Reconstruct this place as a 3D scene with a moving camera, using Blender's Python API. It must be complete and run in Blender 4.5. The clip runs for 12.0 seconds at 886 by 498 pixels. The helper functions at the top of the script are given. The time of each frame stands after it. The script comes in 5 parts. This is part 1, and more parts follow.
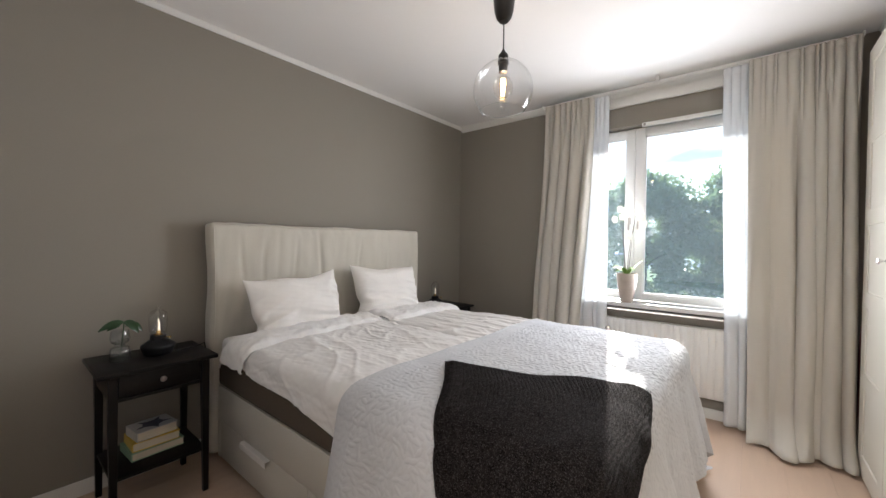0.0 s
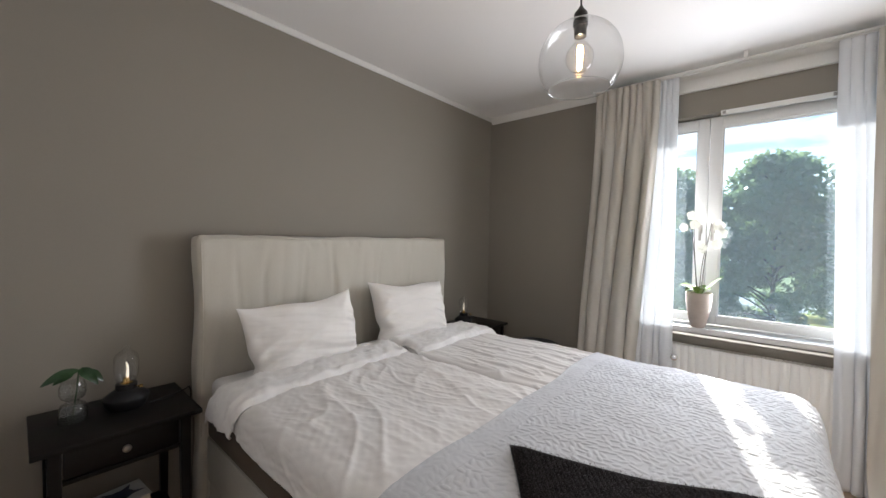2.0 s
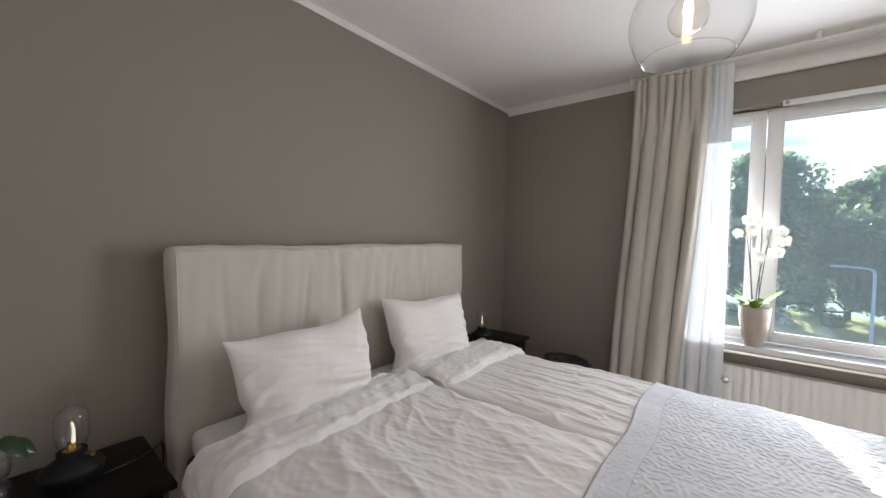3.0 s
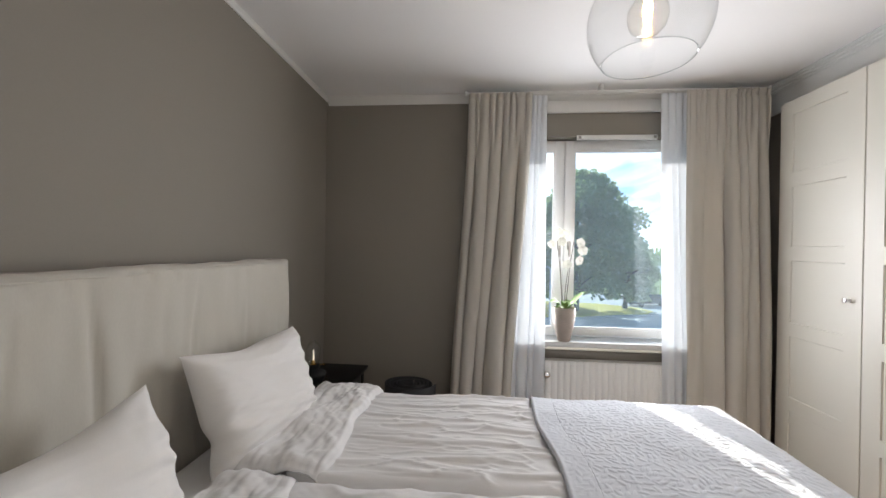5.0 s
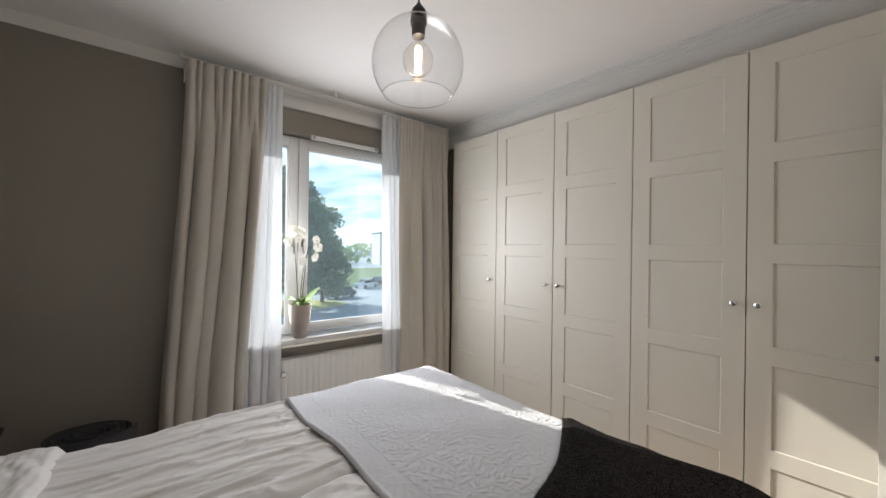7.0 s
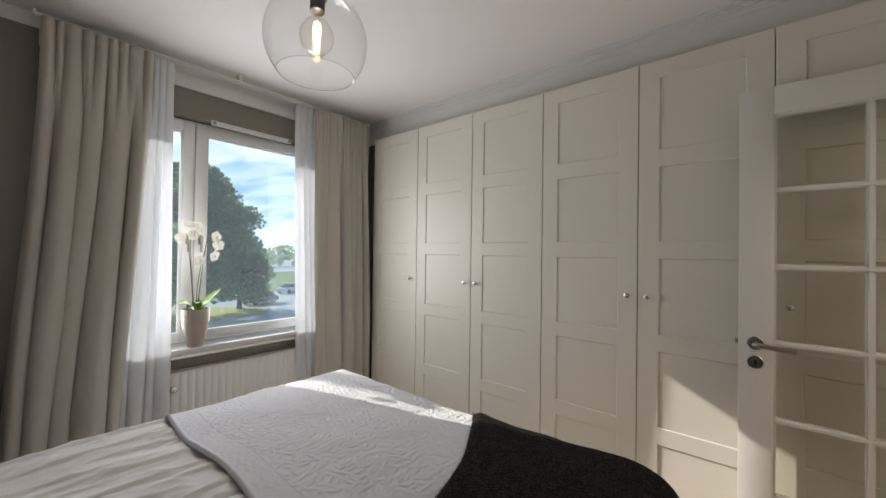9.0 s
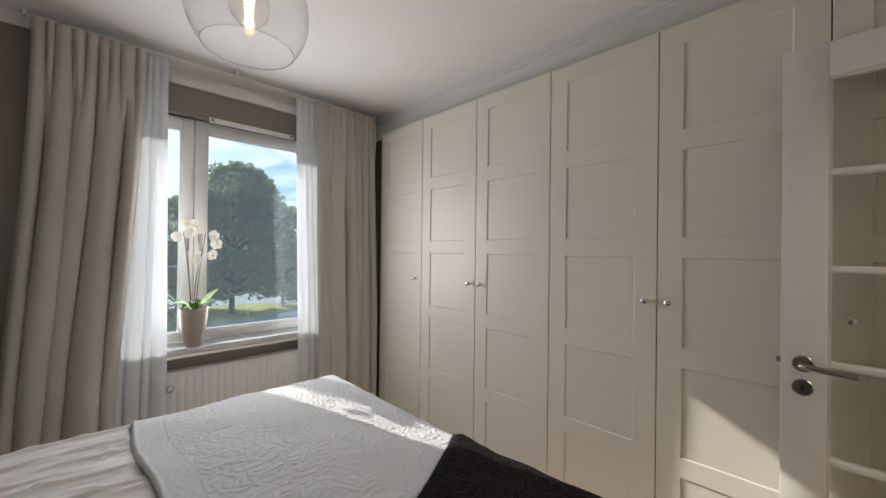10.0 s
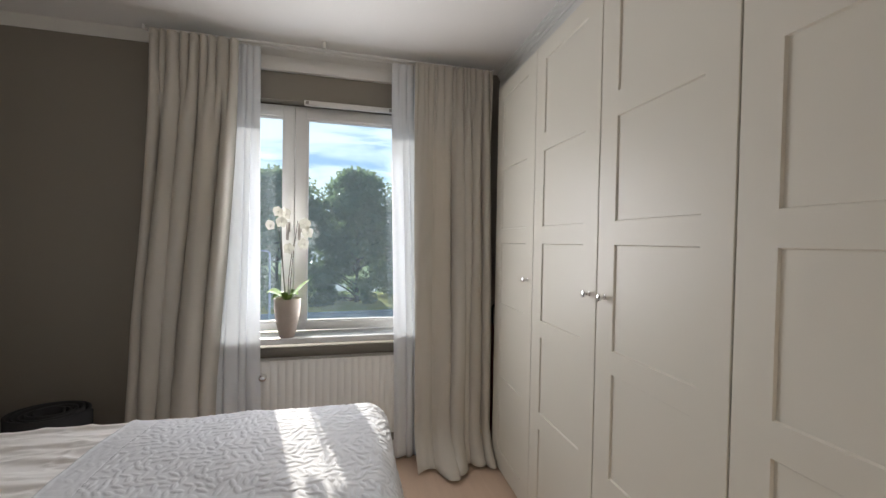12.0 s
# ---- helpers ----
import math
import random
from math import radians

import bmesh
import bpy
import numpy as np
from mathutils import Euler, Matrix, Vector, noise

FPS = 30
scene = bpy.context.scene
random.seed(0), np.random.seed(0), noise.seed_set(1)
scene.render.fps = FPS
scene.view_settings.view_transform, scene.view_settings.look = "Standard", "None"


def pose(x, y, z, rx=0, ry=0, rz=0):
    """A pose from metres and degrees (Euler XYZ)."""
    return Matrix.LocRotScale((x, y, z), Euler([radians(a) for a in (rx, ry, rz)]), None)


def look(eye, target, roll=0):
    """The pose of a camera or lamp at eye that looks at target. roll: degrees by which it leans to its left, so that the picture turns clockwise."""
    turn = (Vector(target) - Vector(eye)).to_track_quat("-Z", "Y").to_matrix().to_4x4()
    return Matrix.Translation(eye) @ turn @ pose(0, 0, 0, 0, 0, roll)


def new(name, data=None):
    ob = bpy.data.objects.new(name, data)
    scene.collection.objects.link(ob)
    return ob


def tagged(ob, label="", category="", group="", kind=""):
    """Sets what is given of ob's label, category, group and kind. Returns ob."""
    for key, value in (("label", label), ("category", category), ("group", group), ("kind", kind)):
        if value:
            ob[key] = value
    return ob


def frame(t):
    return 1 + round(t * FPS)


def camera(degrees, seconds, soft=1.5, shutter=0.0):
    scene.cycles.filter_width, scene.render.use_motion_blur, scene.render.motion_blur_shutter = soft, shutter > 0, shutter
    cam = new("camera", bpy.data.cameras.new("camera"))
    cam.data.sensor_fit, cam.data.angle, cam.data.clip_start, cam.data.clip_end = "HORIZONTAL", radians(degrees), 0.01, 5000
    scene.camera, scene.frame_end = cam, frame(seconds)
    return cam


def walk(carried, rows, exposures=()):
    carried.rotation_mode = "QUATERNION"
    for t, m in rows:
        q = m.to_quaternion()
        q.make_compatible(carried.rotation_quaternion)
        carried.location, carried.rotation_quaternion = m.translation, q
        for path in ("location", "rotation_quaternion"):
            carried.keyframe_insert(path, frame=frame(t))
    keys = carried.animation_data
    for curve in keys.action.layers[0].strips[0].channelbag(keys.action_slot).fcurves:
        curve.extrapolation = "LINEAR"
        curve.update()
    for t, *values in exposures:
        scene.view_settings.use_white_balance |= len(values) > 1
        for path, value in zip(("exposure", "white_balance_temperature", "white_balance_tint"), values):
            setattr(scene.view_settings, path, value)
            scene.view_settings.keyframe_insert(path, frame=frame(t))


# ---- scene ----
cam = camera(99.7, 12.0)
PATH = [
    (0, (-1.165, 0.838, 1.232), (-2.436, 2.382, 1.199), 0.7),
    (0.5, (-1.215, 0.873, 1.268), (-2.505, 2.4, 1.216), 0.8),
    (1, (-1.293, 0.905, 1.287), (-2.592, 2.425, 1.233), 1.0),
    (1.5, (-1.432, 0.997, 1.299), (-2.736, 2.513, 1.254), 1.0),
    (2, (-1.576, 1.093, 1.337), (-2.891, 2.598, 1.279), 1.0),
    (2.5, (-1.763, 1.149, 1.37), (-3.083, 2.649, 1.299), 1.2),
    (4.5, (-2.425, 1.443, 1.405), (-2.986, 3.363, 1.375), 0.8),
    (5, (-2.53, 1.449, 1.402), (-2.699, 3.442, 1.394), 0.9),
    (5.5, (-2.652, 1.434, 1.414), (-2.391, 3.417, 1.409), 0.8),
    (6, (-2.73, 1.442, 1.41), (-2.051, 3.324, 1.408), 0.9),
    (6.5, (-2.751, 1.447, 1.4), (-1.753, 3.18, 1.402), 0.8),
    (7, (-2.785, 1.463, 1.396), (-1.517, 3.009, 1.398), 0.8),
    (7.5, (-2.775, 1.463, 1.393), (-1.333, 2.849, 1.402), 0.9),
    (9.5, (-2.585, 1.42, 1.364), (-1.054, 2.707, 1.385), 0.8),
    (10, (-2.41, 1.397, 1.374), (-1.017, 2.832, 1.381), 0.7),
    (10.5, (-2.182, 1.439, 1.352), (-1.008, 3.057, 1.343), 0.8),
    (11, (-1.943, 1.497, 1.357), (-0.964, 3.241, 1.341), 0.8),
    (11.5, (-1.707, 1.563, 1.364), (-0.965, 3.42, 1.338), 0.8),
    (12, (-1.536, 1.71, 1.356), (-1.076, 3.656, 1.318), 1.0),
]
walk(
    cam,
    [(t, look(eye, target, roll)) for t, eye, target, roll in PATH],
    exposures=[(0.0, 1.17, 6200, 10), (2.5, 0.94, 6120, 10), (4.5, 0.87, 6220, 10), (5.5, 0.70, 6150, 10), (7.5, 0.43, 6360, 10), (9.5, 0.21, 6430, 10), (12.0, 0.24, 6430, 10)],
)

# ---- sizes ----
XW, XD, YN, YS, ZC = -3.625, -0.685, 4.11, 0.75, 2.487
XE = -0.06
GZ = -5.0
BX0, BX1, BZ = -3.47, -1.47, 0.715

# ---- world, sun, large lights ----
world = bpy.data.worlds.new("world")
scene.world = world
world.use_nodes = True
wn = world.node_tree
wn.nodes.clear()
sky = wn.nodes.new("ShaderNodeTexSky")
sky.sky_type = "NISHITA"
sky.sun_disc = False
SUN_DIR = Vector((-0.2875, 1.0, 0.52)).normalized()
sky.sun_elevation = math.asin(SUN_DIR.z)
sky.sun_rotation = math.atan2(SUN_DIR.x, SUN_DIR.y)
bg = wn.nodes.new("ShaderNodeBackground")
bg.inputs["Strength"].default_value = 0.15
wo = wn.nodes.new("ShaderNodeOutputWorld")
wn.links.new(sky.outputs[0], bg.inputs[0])
wn.links.new(bg.outputs[0], wo.inputs[0])

sun = new("sun", bpy.data.lights.new("sun", "SUN"))
sun.data.energy = 5.0
sun.data.angle = radians(0.5)
sun.data.color = (1.0, 0.93, 0.82)
sun.rotation_mode = "QUATERNION"
sun.rotation_quaternion = SUN_DIR.to_track_quat("Z", "Y")


def area(name, loc, target, sx, sy, power, color):
    lamp = new(name, bpy.data.lights.new(name, "AREA"))
    lamp.data.shape = "RECTANGLE"
    lamp.data.size, lamp.data.size_y, lamp.data.energy, lamp.data.color = sx, sy, power, color
    lamp.matrix_world = look(loc, target)
    return lamp


wl = area("window_light", (-1.69, 4.052, 1.38), (-1.69, 1.0, 1.33), 0.74, 0.98, 15.8, (0.985, 0.957, 0.965))
wl.data.spread = radians(176)
# Added fill lamp in the unseen hall, to lift the room's near end.
area("hall_fill", (-1.2, -0.45, 2.465), (-1.22, -0.43, 0.0), 1.0, 1.0, 28.0, (1.0, 0.89, 0.76))

bulb_light = new("bulb_light", bpy.data.lights.new("bulb_light", "POINT"))
bulb_light.data.energy, bulb_light.data.color, bulb_light.data.shadow_soft_size = 1.4, (1.0, 0.84, 0.66), 0.008
bulb_light.location = (-2.108, 2.425, 1.995)


# ---- materials ----
def mat(name, color, rough=0.6, vary=0.06, scale=6.0, fine=80.0, bump=0.15, dist=0.002, metal=0.0, sheen=0.0, stretch=(1, 1, 1), coat=0.0, spec=0.5):
    m = bpy.data.materials.new(name)
    m.use_nodes = True
    nt = m.node_tree
    b = nt.nodes["Principled BSDF"]
    b.inputs["Roughness"].default_value = rough
    b.inputs["Metallic"].default_value = metal
    b.inputs["Sheen Weight"].default_value = sheen
    b.inputs["Coat Weight"].default_value = coat
    b.inputs["Specular IOR Level"].default_value = spec
    tc = nt.nodes.new("ShaderNodeTexCoord")
    mp = nt.nodes.new("ShaderNodeMapping")
    mp.inputs["Scale"].default_value = stretch
    nt.links.new(tc.outputs["Object"], mp.inputs[0])
    n1 = nt.nodes.new("ShaderNodeTexNoise")
    n1.inputs["Scale"].default_value = scale
    n1.inputs["Detail"].default_value = 4
    n2 = nt.nodes.new("ShaderNodeTexNoise")
    n2.inputs["Scale"].default_value = fine
    n2.inputs["Detail"].default_value = 3
    for n in (n1, n2):
        nt.links.new(mp.outputs[0], n.inputs["Vector"])
    add = nt.nodes.new("ShaderNodeMath")
    add.operation = "ADD"
    nt.links.new(n1.outputs[0], add.inputs[0])
    nt.links.new(n2.outputs[0], add.inputs[1])
    mr = nt.nodes.new("ShaderNodeMapRange")
    mr.inputs["From Min"].default_value, mr.inputs["From Max"].default_value = 0.6, 1.4
    mr.inputs["To Min"].default_value, mr.inputs["To Max"].default_value = 1 - vary, 1 + vary
    nt.links.new(add.outputs[0], mr.inputs[0])
    vm = nt.nodes.new("ShaderNodeVectorMath")
    vm.operation = "SCALE"
    vm.inputs[0].default_value = color
    nt.links.new(mr.outputs[0], vm.inputs["Scale"])
    nt.links.new(vm.outputs[0], b.inputs["Base Color"])
    if bump:
        bp = nt.nodes.new("ShaderNodeBump")
        bp.inputs["Strength"].default_value = bump
        bp.inputs["Distance"].default_value = dist
        nt.links.new(n2.outputs[0], bp.inputs["Height"])
        nt.links.new(bp.outputs[0], b.inputs["Normal"])
    return m


def weave(m, sx, sy, sz, strength=0.3, dist=0.0008):
    """Adds a crossed thread relief to a cloth."""
    nt = m.node_tree
    b = nt.nodes["Principled BSDF"]
    tc = nt.nodes.new("ShaderNodeTexCoord")
    old = b.inputs["Normal"].links[0].from_node if b.inputs["Normal"].links else None
    waves = []
    for axis, s in (("X", sx), ("Y", sy), ("Z", sz)):
        if s:
            w = nt.nodes.new("ShaderNodeTexWave")
            w.bands_direction = axis
            w.inputs["Scale"].default_value = s
            w.inputs["Distortion"].default_value = 1.5
            w.inputs["Detail"].default_value = 2
            nt.links.new(tc.outputs["Object"], w.inputs["Vector"])
            waves.append(w)
    a = nt.nodes.new("ShaderNodeMath")
    a.operation = "ADD"
    nt.links.new(waves[0].outputs["Fac"], a.inputs[0])
    if len(waves) > 1:
        nt.links.new(waves[1].outputs["Fac"], a.inputs[1])
    bp = nt.nodes.new("ShaderNodeBump")
    bp.inputs["Strength"].default_value = strength
    bp.inputs["Distance"].default_value = dist
    nt.links.new(a.outputs[0], bp.inputs["Height"])
    if old:
        nt.links.new(old.outputs[0], bp.inputs["Normal"])
    nt.links.new(bp.outputs[0], b.inputs["Normal"])
    return m


def speck(m, color, scale, lo, hi):
    """Strews lighter flecks of yarn over a cloth."""
    nt = m.node_tree
    b = nt.nodes["Principled BSDF"]
    old = b.inputs["Base Color"].links[0].from_socket
    tc = nt.nodes.new("ShaderNodeTexCoord")
    n = nt.nodes.new("ShaderNodeTexNoise")
    n.inputs["Scale"].default_value = scale
    n.inputs["Detail"].default_value = 1
    nt.links.new(tc.outputs["Object"], n.inputs["Vector"])
    mr = nt.nodes.new("ShaderNodeMapRange")
    mr.inputs["From Min"].default_value, mr.inputs["From Max"].default_value = lo, hi
    nt.links.new(n.outputs[0], mr.inputs[0])
    mx = nt.nodes.new("ShaderNodeMixRGB")
    mx.inputs[2].default_value = (*color, 1)
    nt.links.new(mr.outputs[0], mx.inputs[0])
    nt.links.new(old, mx.inputs[1])
    nt.links.new(mx.outputs[0], b.inputs["Base Color"])


def cloth_light(m, color, amount, clear=0.0):
    """Lets light come through a thin cloth: amount shines through it softly, clear goes straight."""
    nt = m.node_tree
    b = nt.nodes["Principled BSDF"]
    out = nt.nodes["Material Output"]
    tr = nt.nodes.new("ShaderNodeBsdfTranslucent")
    tr.inputs["Color"].default_value = (*color, 1)
    mx = nt.nodes.new("ShaderNodeMixShader")
    mx.inputs[0].default_value = amount
    nt.links.new(b.outputs[0], mx.inputs[1])
    nt.links.new(tr.outputs[0], mx.inputs[2])
    last = mx
    if clear:
        tp = nt.nodes.new("ShaderNodeBsdfTransparent")
        m2 = nt.nodes.new("ShaderNodeMixShader")
        m2.inputs[0].default_value = clear
        nt.links.new(mx.outputs[0], m2.inputs[1])
        nt.links.new(tp.outputs[0], m2.inputs[2])
        last = m2
    nt.links.new(last.outputs[0], out.inputs[0])
    return m


def glass_mat(name, color=(1, 1, 1), rough=0.0, ior=1.45, edge=0.9, sheen=None, haze=0.0):
    """Thin clear glass: mostly straight through, mirror gloss growing at grazing angles."""
    m = bpy.data.materials.new(name)
    m.use_nodes = True
    nt = m.node_tree
    nt.nodes.remove(nt.nodes["Principled BSDF"])
    out = nt.nodes["Material Output"]
    tp = nt.nodes.new("ShaderNodeBsdfTransparent")
    tp.inputs["Color"].default_value = (*color, 1)
    gl = nt.nodes.new("ShaderNodeBsdfGlossy")
    gl.inputs["Roughness"].default_value = rough
    lw = nt.nodes.new("ShaderNodeLayerWeight")
    lw.inputs["Blend"].default_value = 0.5
    pw = nt.nodes.new("ShaderNodeMath")
    pw.operation = "POWER"
    pw.inputs[1].default_value = 4.0
    nt.links.new(lw.outputs["Facing"], pw.inputs[0])
    fr = nt.nodes.new("ShaderNodeMath")
    fr.operation = "MULTIPLY_ADD"
    fr.inputs[1].default_value = edge
    fr.inputs[2].default_value = sheen if sheen is not None else ((ior - 1) / (ior + 1)) ** 2 * 1.6
    nt.links.new(pw.outputs[0], fr.inputs[0])
    mx = nt.nodes.new("ShaderNodeMixShader")
    nt.links.new(fr.outputs[0], mx.inputs[0])
    nt.links.new(tp.outputs[0], mx.inputs[1])
    nt.links.new(gl.outputs[0], mx.inputs[2])
    last = mx
    # Bluish translucent veil on the glass, painting sunlit haze over the view.
    if haze:
        tl = nt.nodes.new("ShaderNodeBsdfTranslucent")
        tl.inputs["Color"].default_value = (0.70, 0.88, 1.0, 1)
        m2 = nt.nodes.new("ShaderNodeMixShader")
        m2.inputs[0].default_value = haze
        nt.links.new(mx.outputs[0], m2.inputs[1])
        nt.links.new(tl.outputs[0], m2.inputs[2])
        last = m2
    nt.links.new(last.outputs[0], out.inputs[0])
    return m


def glow(name, color, strength):
    m = bpy.data.materials.new(name)
    m.use_nodes = True
    b = m.node_tree.nodes["Principled BSDF"]
    b.inputs["Base Color"].default_value = (*color, 1)
    b.inputs["Emission Color"].default_value = (*color, 1)
    b.inputs["Emission Strength"].default_value = strength
    return m


M_WALL = mat("wall_paint_taupe", (0.269, 0.244, 0.208), 0.75, 0.03, 1.3, 220, 0.10, 0.0008)
M_CEIL = mat("ceiling_paint", (0.84, 0.82, 0.80), 0.85, 0.015, 1.0, 160, 0.10, 0.0006)
M_TRIM = mat("trim_paint_white", (0.78, 0.77, 0.74), 0.45, 0.02, 3, 90, 0.05, 0.0004)
M_FRIEZE = mat("frieze_paint_grey_white", (0.66, 0.66, 0.64), 0.5, 0.02, 3, 90, 0.05, 0.0004)
M_WARD = mat("wardrobe_foil_cream", (0.665, 0.637, 0.560), 0.42, 0.012, 1.5, 300, 0.05, 0.0002)
M_DOOR = mat("door_paint_white", (0.66, 0.645, 0.60), 0.42, 0.02, 3, 90, 0.05, 0.0004)
M_WARDIN = mat("wardrobe_inside", (0.55, 0.53, 0.48), 0.6, 0.02)
M_FLOOR = mat("floor_oak", (0.55, 0.41, 0.31), 0.40, 0.07, 3.0, 60, 0.12, 0.0006, stretch=(8, 1, 1))
M_BEDBASE = mat("bed_base_foil", (0.62, 0.60, 0.54), 0.40, 0.015, 2, 200, 0.04, 0.0003)
M_MATTR = mat("mattress_cover_taupe", (0.105, 0.085, 0.066), 0.9, 0.08, 8, 300, 0.3, 0.001, sheen=0.05, spec=0.15)
M_LINEN = weave(mat("headboard_linen", (0.56, 0.533, 0.467), 0.92, 0.04, 3, 300, 0.25, 0.0007, sheen=0.15, stretch=(1, 1, 0.3)), 0, 260, 0, 0.08)
M_SHEET = mat("bed_linen_white", (0.78, 0.77, 0.76), 0.88, 0.02, 4, 260, 0.2, 0.0006, sheen=0.05, spec=0.2)
M_PILLOW = mat("pillow_linen_white", (0.84, 0.82, 0.79), 0.9, 0.02, 5, 260, 0.2, 0.0006, sheen=0.05, spec=0.2)
M_QUILT = mat("quilt_cotton", (0.535, 0.55, 0.58), 0.8, 0.03, 4, 220, 0.25, 0.0012, sheen=0.15)
M_THROW = weave(mat("throw_wool_charcoal", (0.014, 0.012, 0.012), 0.95, 0.98, 60, 300, 1.0, 0.006, spec=0.05), 32, 0, 0, 0.4, 0.003)
speck(M_THROW, (0.066, 0.060, 0.061), 260, 0.50, 0.80)
M_DRAPE = cloth_light(weave(mat("curtain_linen_beige", (0.63, 0.60, 0.54), 0.9, 0.035, 3, 260, 0.2, 0.0008), 240, 0, 240, 0.2), (0.62, 0.54, 0.42), 0.17)
M_SHEER = cloth_light(mat("sheer_voile_white", (0.92, 0.93, 0.94), 0.8, 0.02, 4, 300, 0.1, 0.0005), (0.88, 0.91, 0.95), 0.36, 0.08)
M_BLACK = mat("black_brown_wood", (0.007, 0.006, 0.0058), 0.42, 0.25, 6, 90, 0.15, 0.0006, stretch=(1, 1, 5), spec=0.18)
M_BLACKMATT = mat("black_matt_metal", (0.008, 0.008, 0.009), 0.5, 0.1, 10, 150, 0.05, spec=0.3)
M_PLASTIC = mat("black_brown_plastic", (0.02, 0.017, 0.015), 0.35, 0.05)
M_CORD = mat("cord_black", (0.012, 0.012, 0.012), 0.7, 0.05)
M_CHROME = mat("chrome", (0.78, 0.78, 0.78), 0.12, 0.02, bump=0, metal=1.0)
M_STEEL = mat("brushed_steel", (0.35, 0.33, 0.31), 0.28, 0.05, bump=0.05, metal=1.0)
M_BRASS = mat("brass", (0.70, 0.48, 0.20), 0.25, 0.05, bump=0.03, metal=1.0)
M_WINPAINT = mat("window_paint_white", (0.80, 0.80, 0.79), 0.38, 0.02, 5, 90, 0.06, 0.0004)
M_SILL = mat("window_sill_stone", (0.68, 0.68, 0.67), 0.30, 0.04, 12, 150, 0.03, 0.0003)
M_RAD = mat("radiator_enamel", (0.76, 0.75, 0.72), 0.38, 0.02, 4, 120, 0.03, 0.0003)
M_POT = mat("pot_ceramic_taupe", (0.42, 0.36, 0.31), 0.7, 0.10, 18, 160, 0.25, 0.001)
M_SOIL = mat("soil_bark", (0.05, 0.032, 0.02), 0.95, 0.4, 60, 200, 0.9, 0.004)
M_LEAF = mat("orchid_leaf", (0.13, 0.23, 0.035), 0.5, 0.2, 20, 120, 0.1, 0.0006)
M_LEAF2 = mat("cutting_leaf", (0.016, 0.050, 0.014), 0.28, 0.3, 24, 120, 0.1, 0.0006)
M_PETAL = cloth_light(mat("orchid_petal", (0.52, 0.51, 0.47), 0.6, 0.03), (0.6, 0.6, 0.5), 0.12)
M_STEM = mat("orchid_stem", (0.05, 0.045, 0.03), 0.5, 0.2)
M_GLASS = glass_mat("lamp_glass", (0.97, 0.975, 0.975), 0.0, 1.5)
M_VASE = glass_mat("vase_smoky_glass", (0.82, 0.84, 0.84), 0.0, 1.5, edge=1.0, sheen=0.10)
# Blue tint and veil give the trees outside their hazy cast.
M_PANE = glass_mat("window_glass", (0.84, 0.94, 0.99), 0.0, 1.5, sheen=0.05, haze=0.030)
M_DOORGLASS = glass_mat("door_glass", (0.96, 0.96, 0.94), 0.0, 1.3, edge=0.7)
M_AMBER = glass_mat("bulb_glass", (1.0, 0.985, 0.955), 0.0, 1.45)
M_FILAMENT = glow("filament", (1.0, 0.56, 0.21), 16.0)
M_MAROON = mat("umbrella_cloth_maroon", (0.13, 0.035, 0.03), 0.6, 0.2, 10, 120, 0.2)
M_WICK = glow("wick_glow", (1.0, 0.88, 0.70), 0.45)
M_RUG = mat("rolled_mat_grey", (0.035, 0.035, 0.038), 0.85, 0.15, 20, 200, 0.4, 0.001)
M_PAPER = mat("book_pages", (0.62, 0.56, 0.45), 0.9, 0.06, 10, 10, 0.3, 0.001, stretch=(1, 1, 60))
M_BOOKY = mat("book_cover_yellow", (0.62, 0.42, 0.05), 0.5, 0.05)
M_BOOKG = mat("book_cover_sage", (0.24, 0.38, 0.26), 0.5, 0.05)
M_BOOKB = mat("book_cover_blue_grey", (0.50, 0.49, 0.48), 0.45, 0.05)
M_BOOKD = mat("book_print_navy", (0.02, 0.025, 0.06), 0.45, 0.05)
M_DARK = mat("dark_gap", (0.02, 0.02, 0.02), 0.9, 0.05)


# ---- mesh helpers ----
def box(bm, x0, x1, y0, y1, z0, z1, bev=0.0, seg=2):
    r = bmesh.ops.create_cube(bm, size=1.0)
    vs = r["verts"]
    for v in vs:
        v.co = Vector((x0 + (v.co.x + 0.5) * (x1 - x0), y0 + (v.co.y + 0.5) * (y1 - y0), z0 + (v.co.z + 0.5) * (z1 - z0)))
    if bev:
        es = list({e for v in vs for e in v.link_edges})
        bmesh.ops.bevel(bm, geom=es, offset=bev, segments=seg, affect="EDGES", profile=0.5)
    return bm


def boxm(*a, **k):
    return box(bmesh.new(), *a, **k)


def lathe(bm, prof, seg=32, c=(0, 0, 0), cap0=False, cap1=False, sx=1.0, sy=1.0):
    rings = []
    for r, z in prof:
        rings.append([bm.verts.new((c[0] + sx * r * math.cos(2 * math.pi * i / seg), c[1] + sy * r * math.sin(2 * math.pi * i / seg), c[2] + z)) for i in range(seg)])
    for a, b in zip(rings, rings[1:]):
        for i in range(seg):
            bm.faces.new((a[i], a[(i + 1) % seg], b[(i + 1) % seg], b[i]))
    if cap0:
        bm.faces.new(rings[0][::-1])
    if cap1:
        bm.faces.new(rings[-1])
    return bm


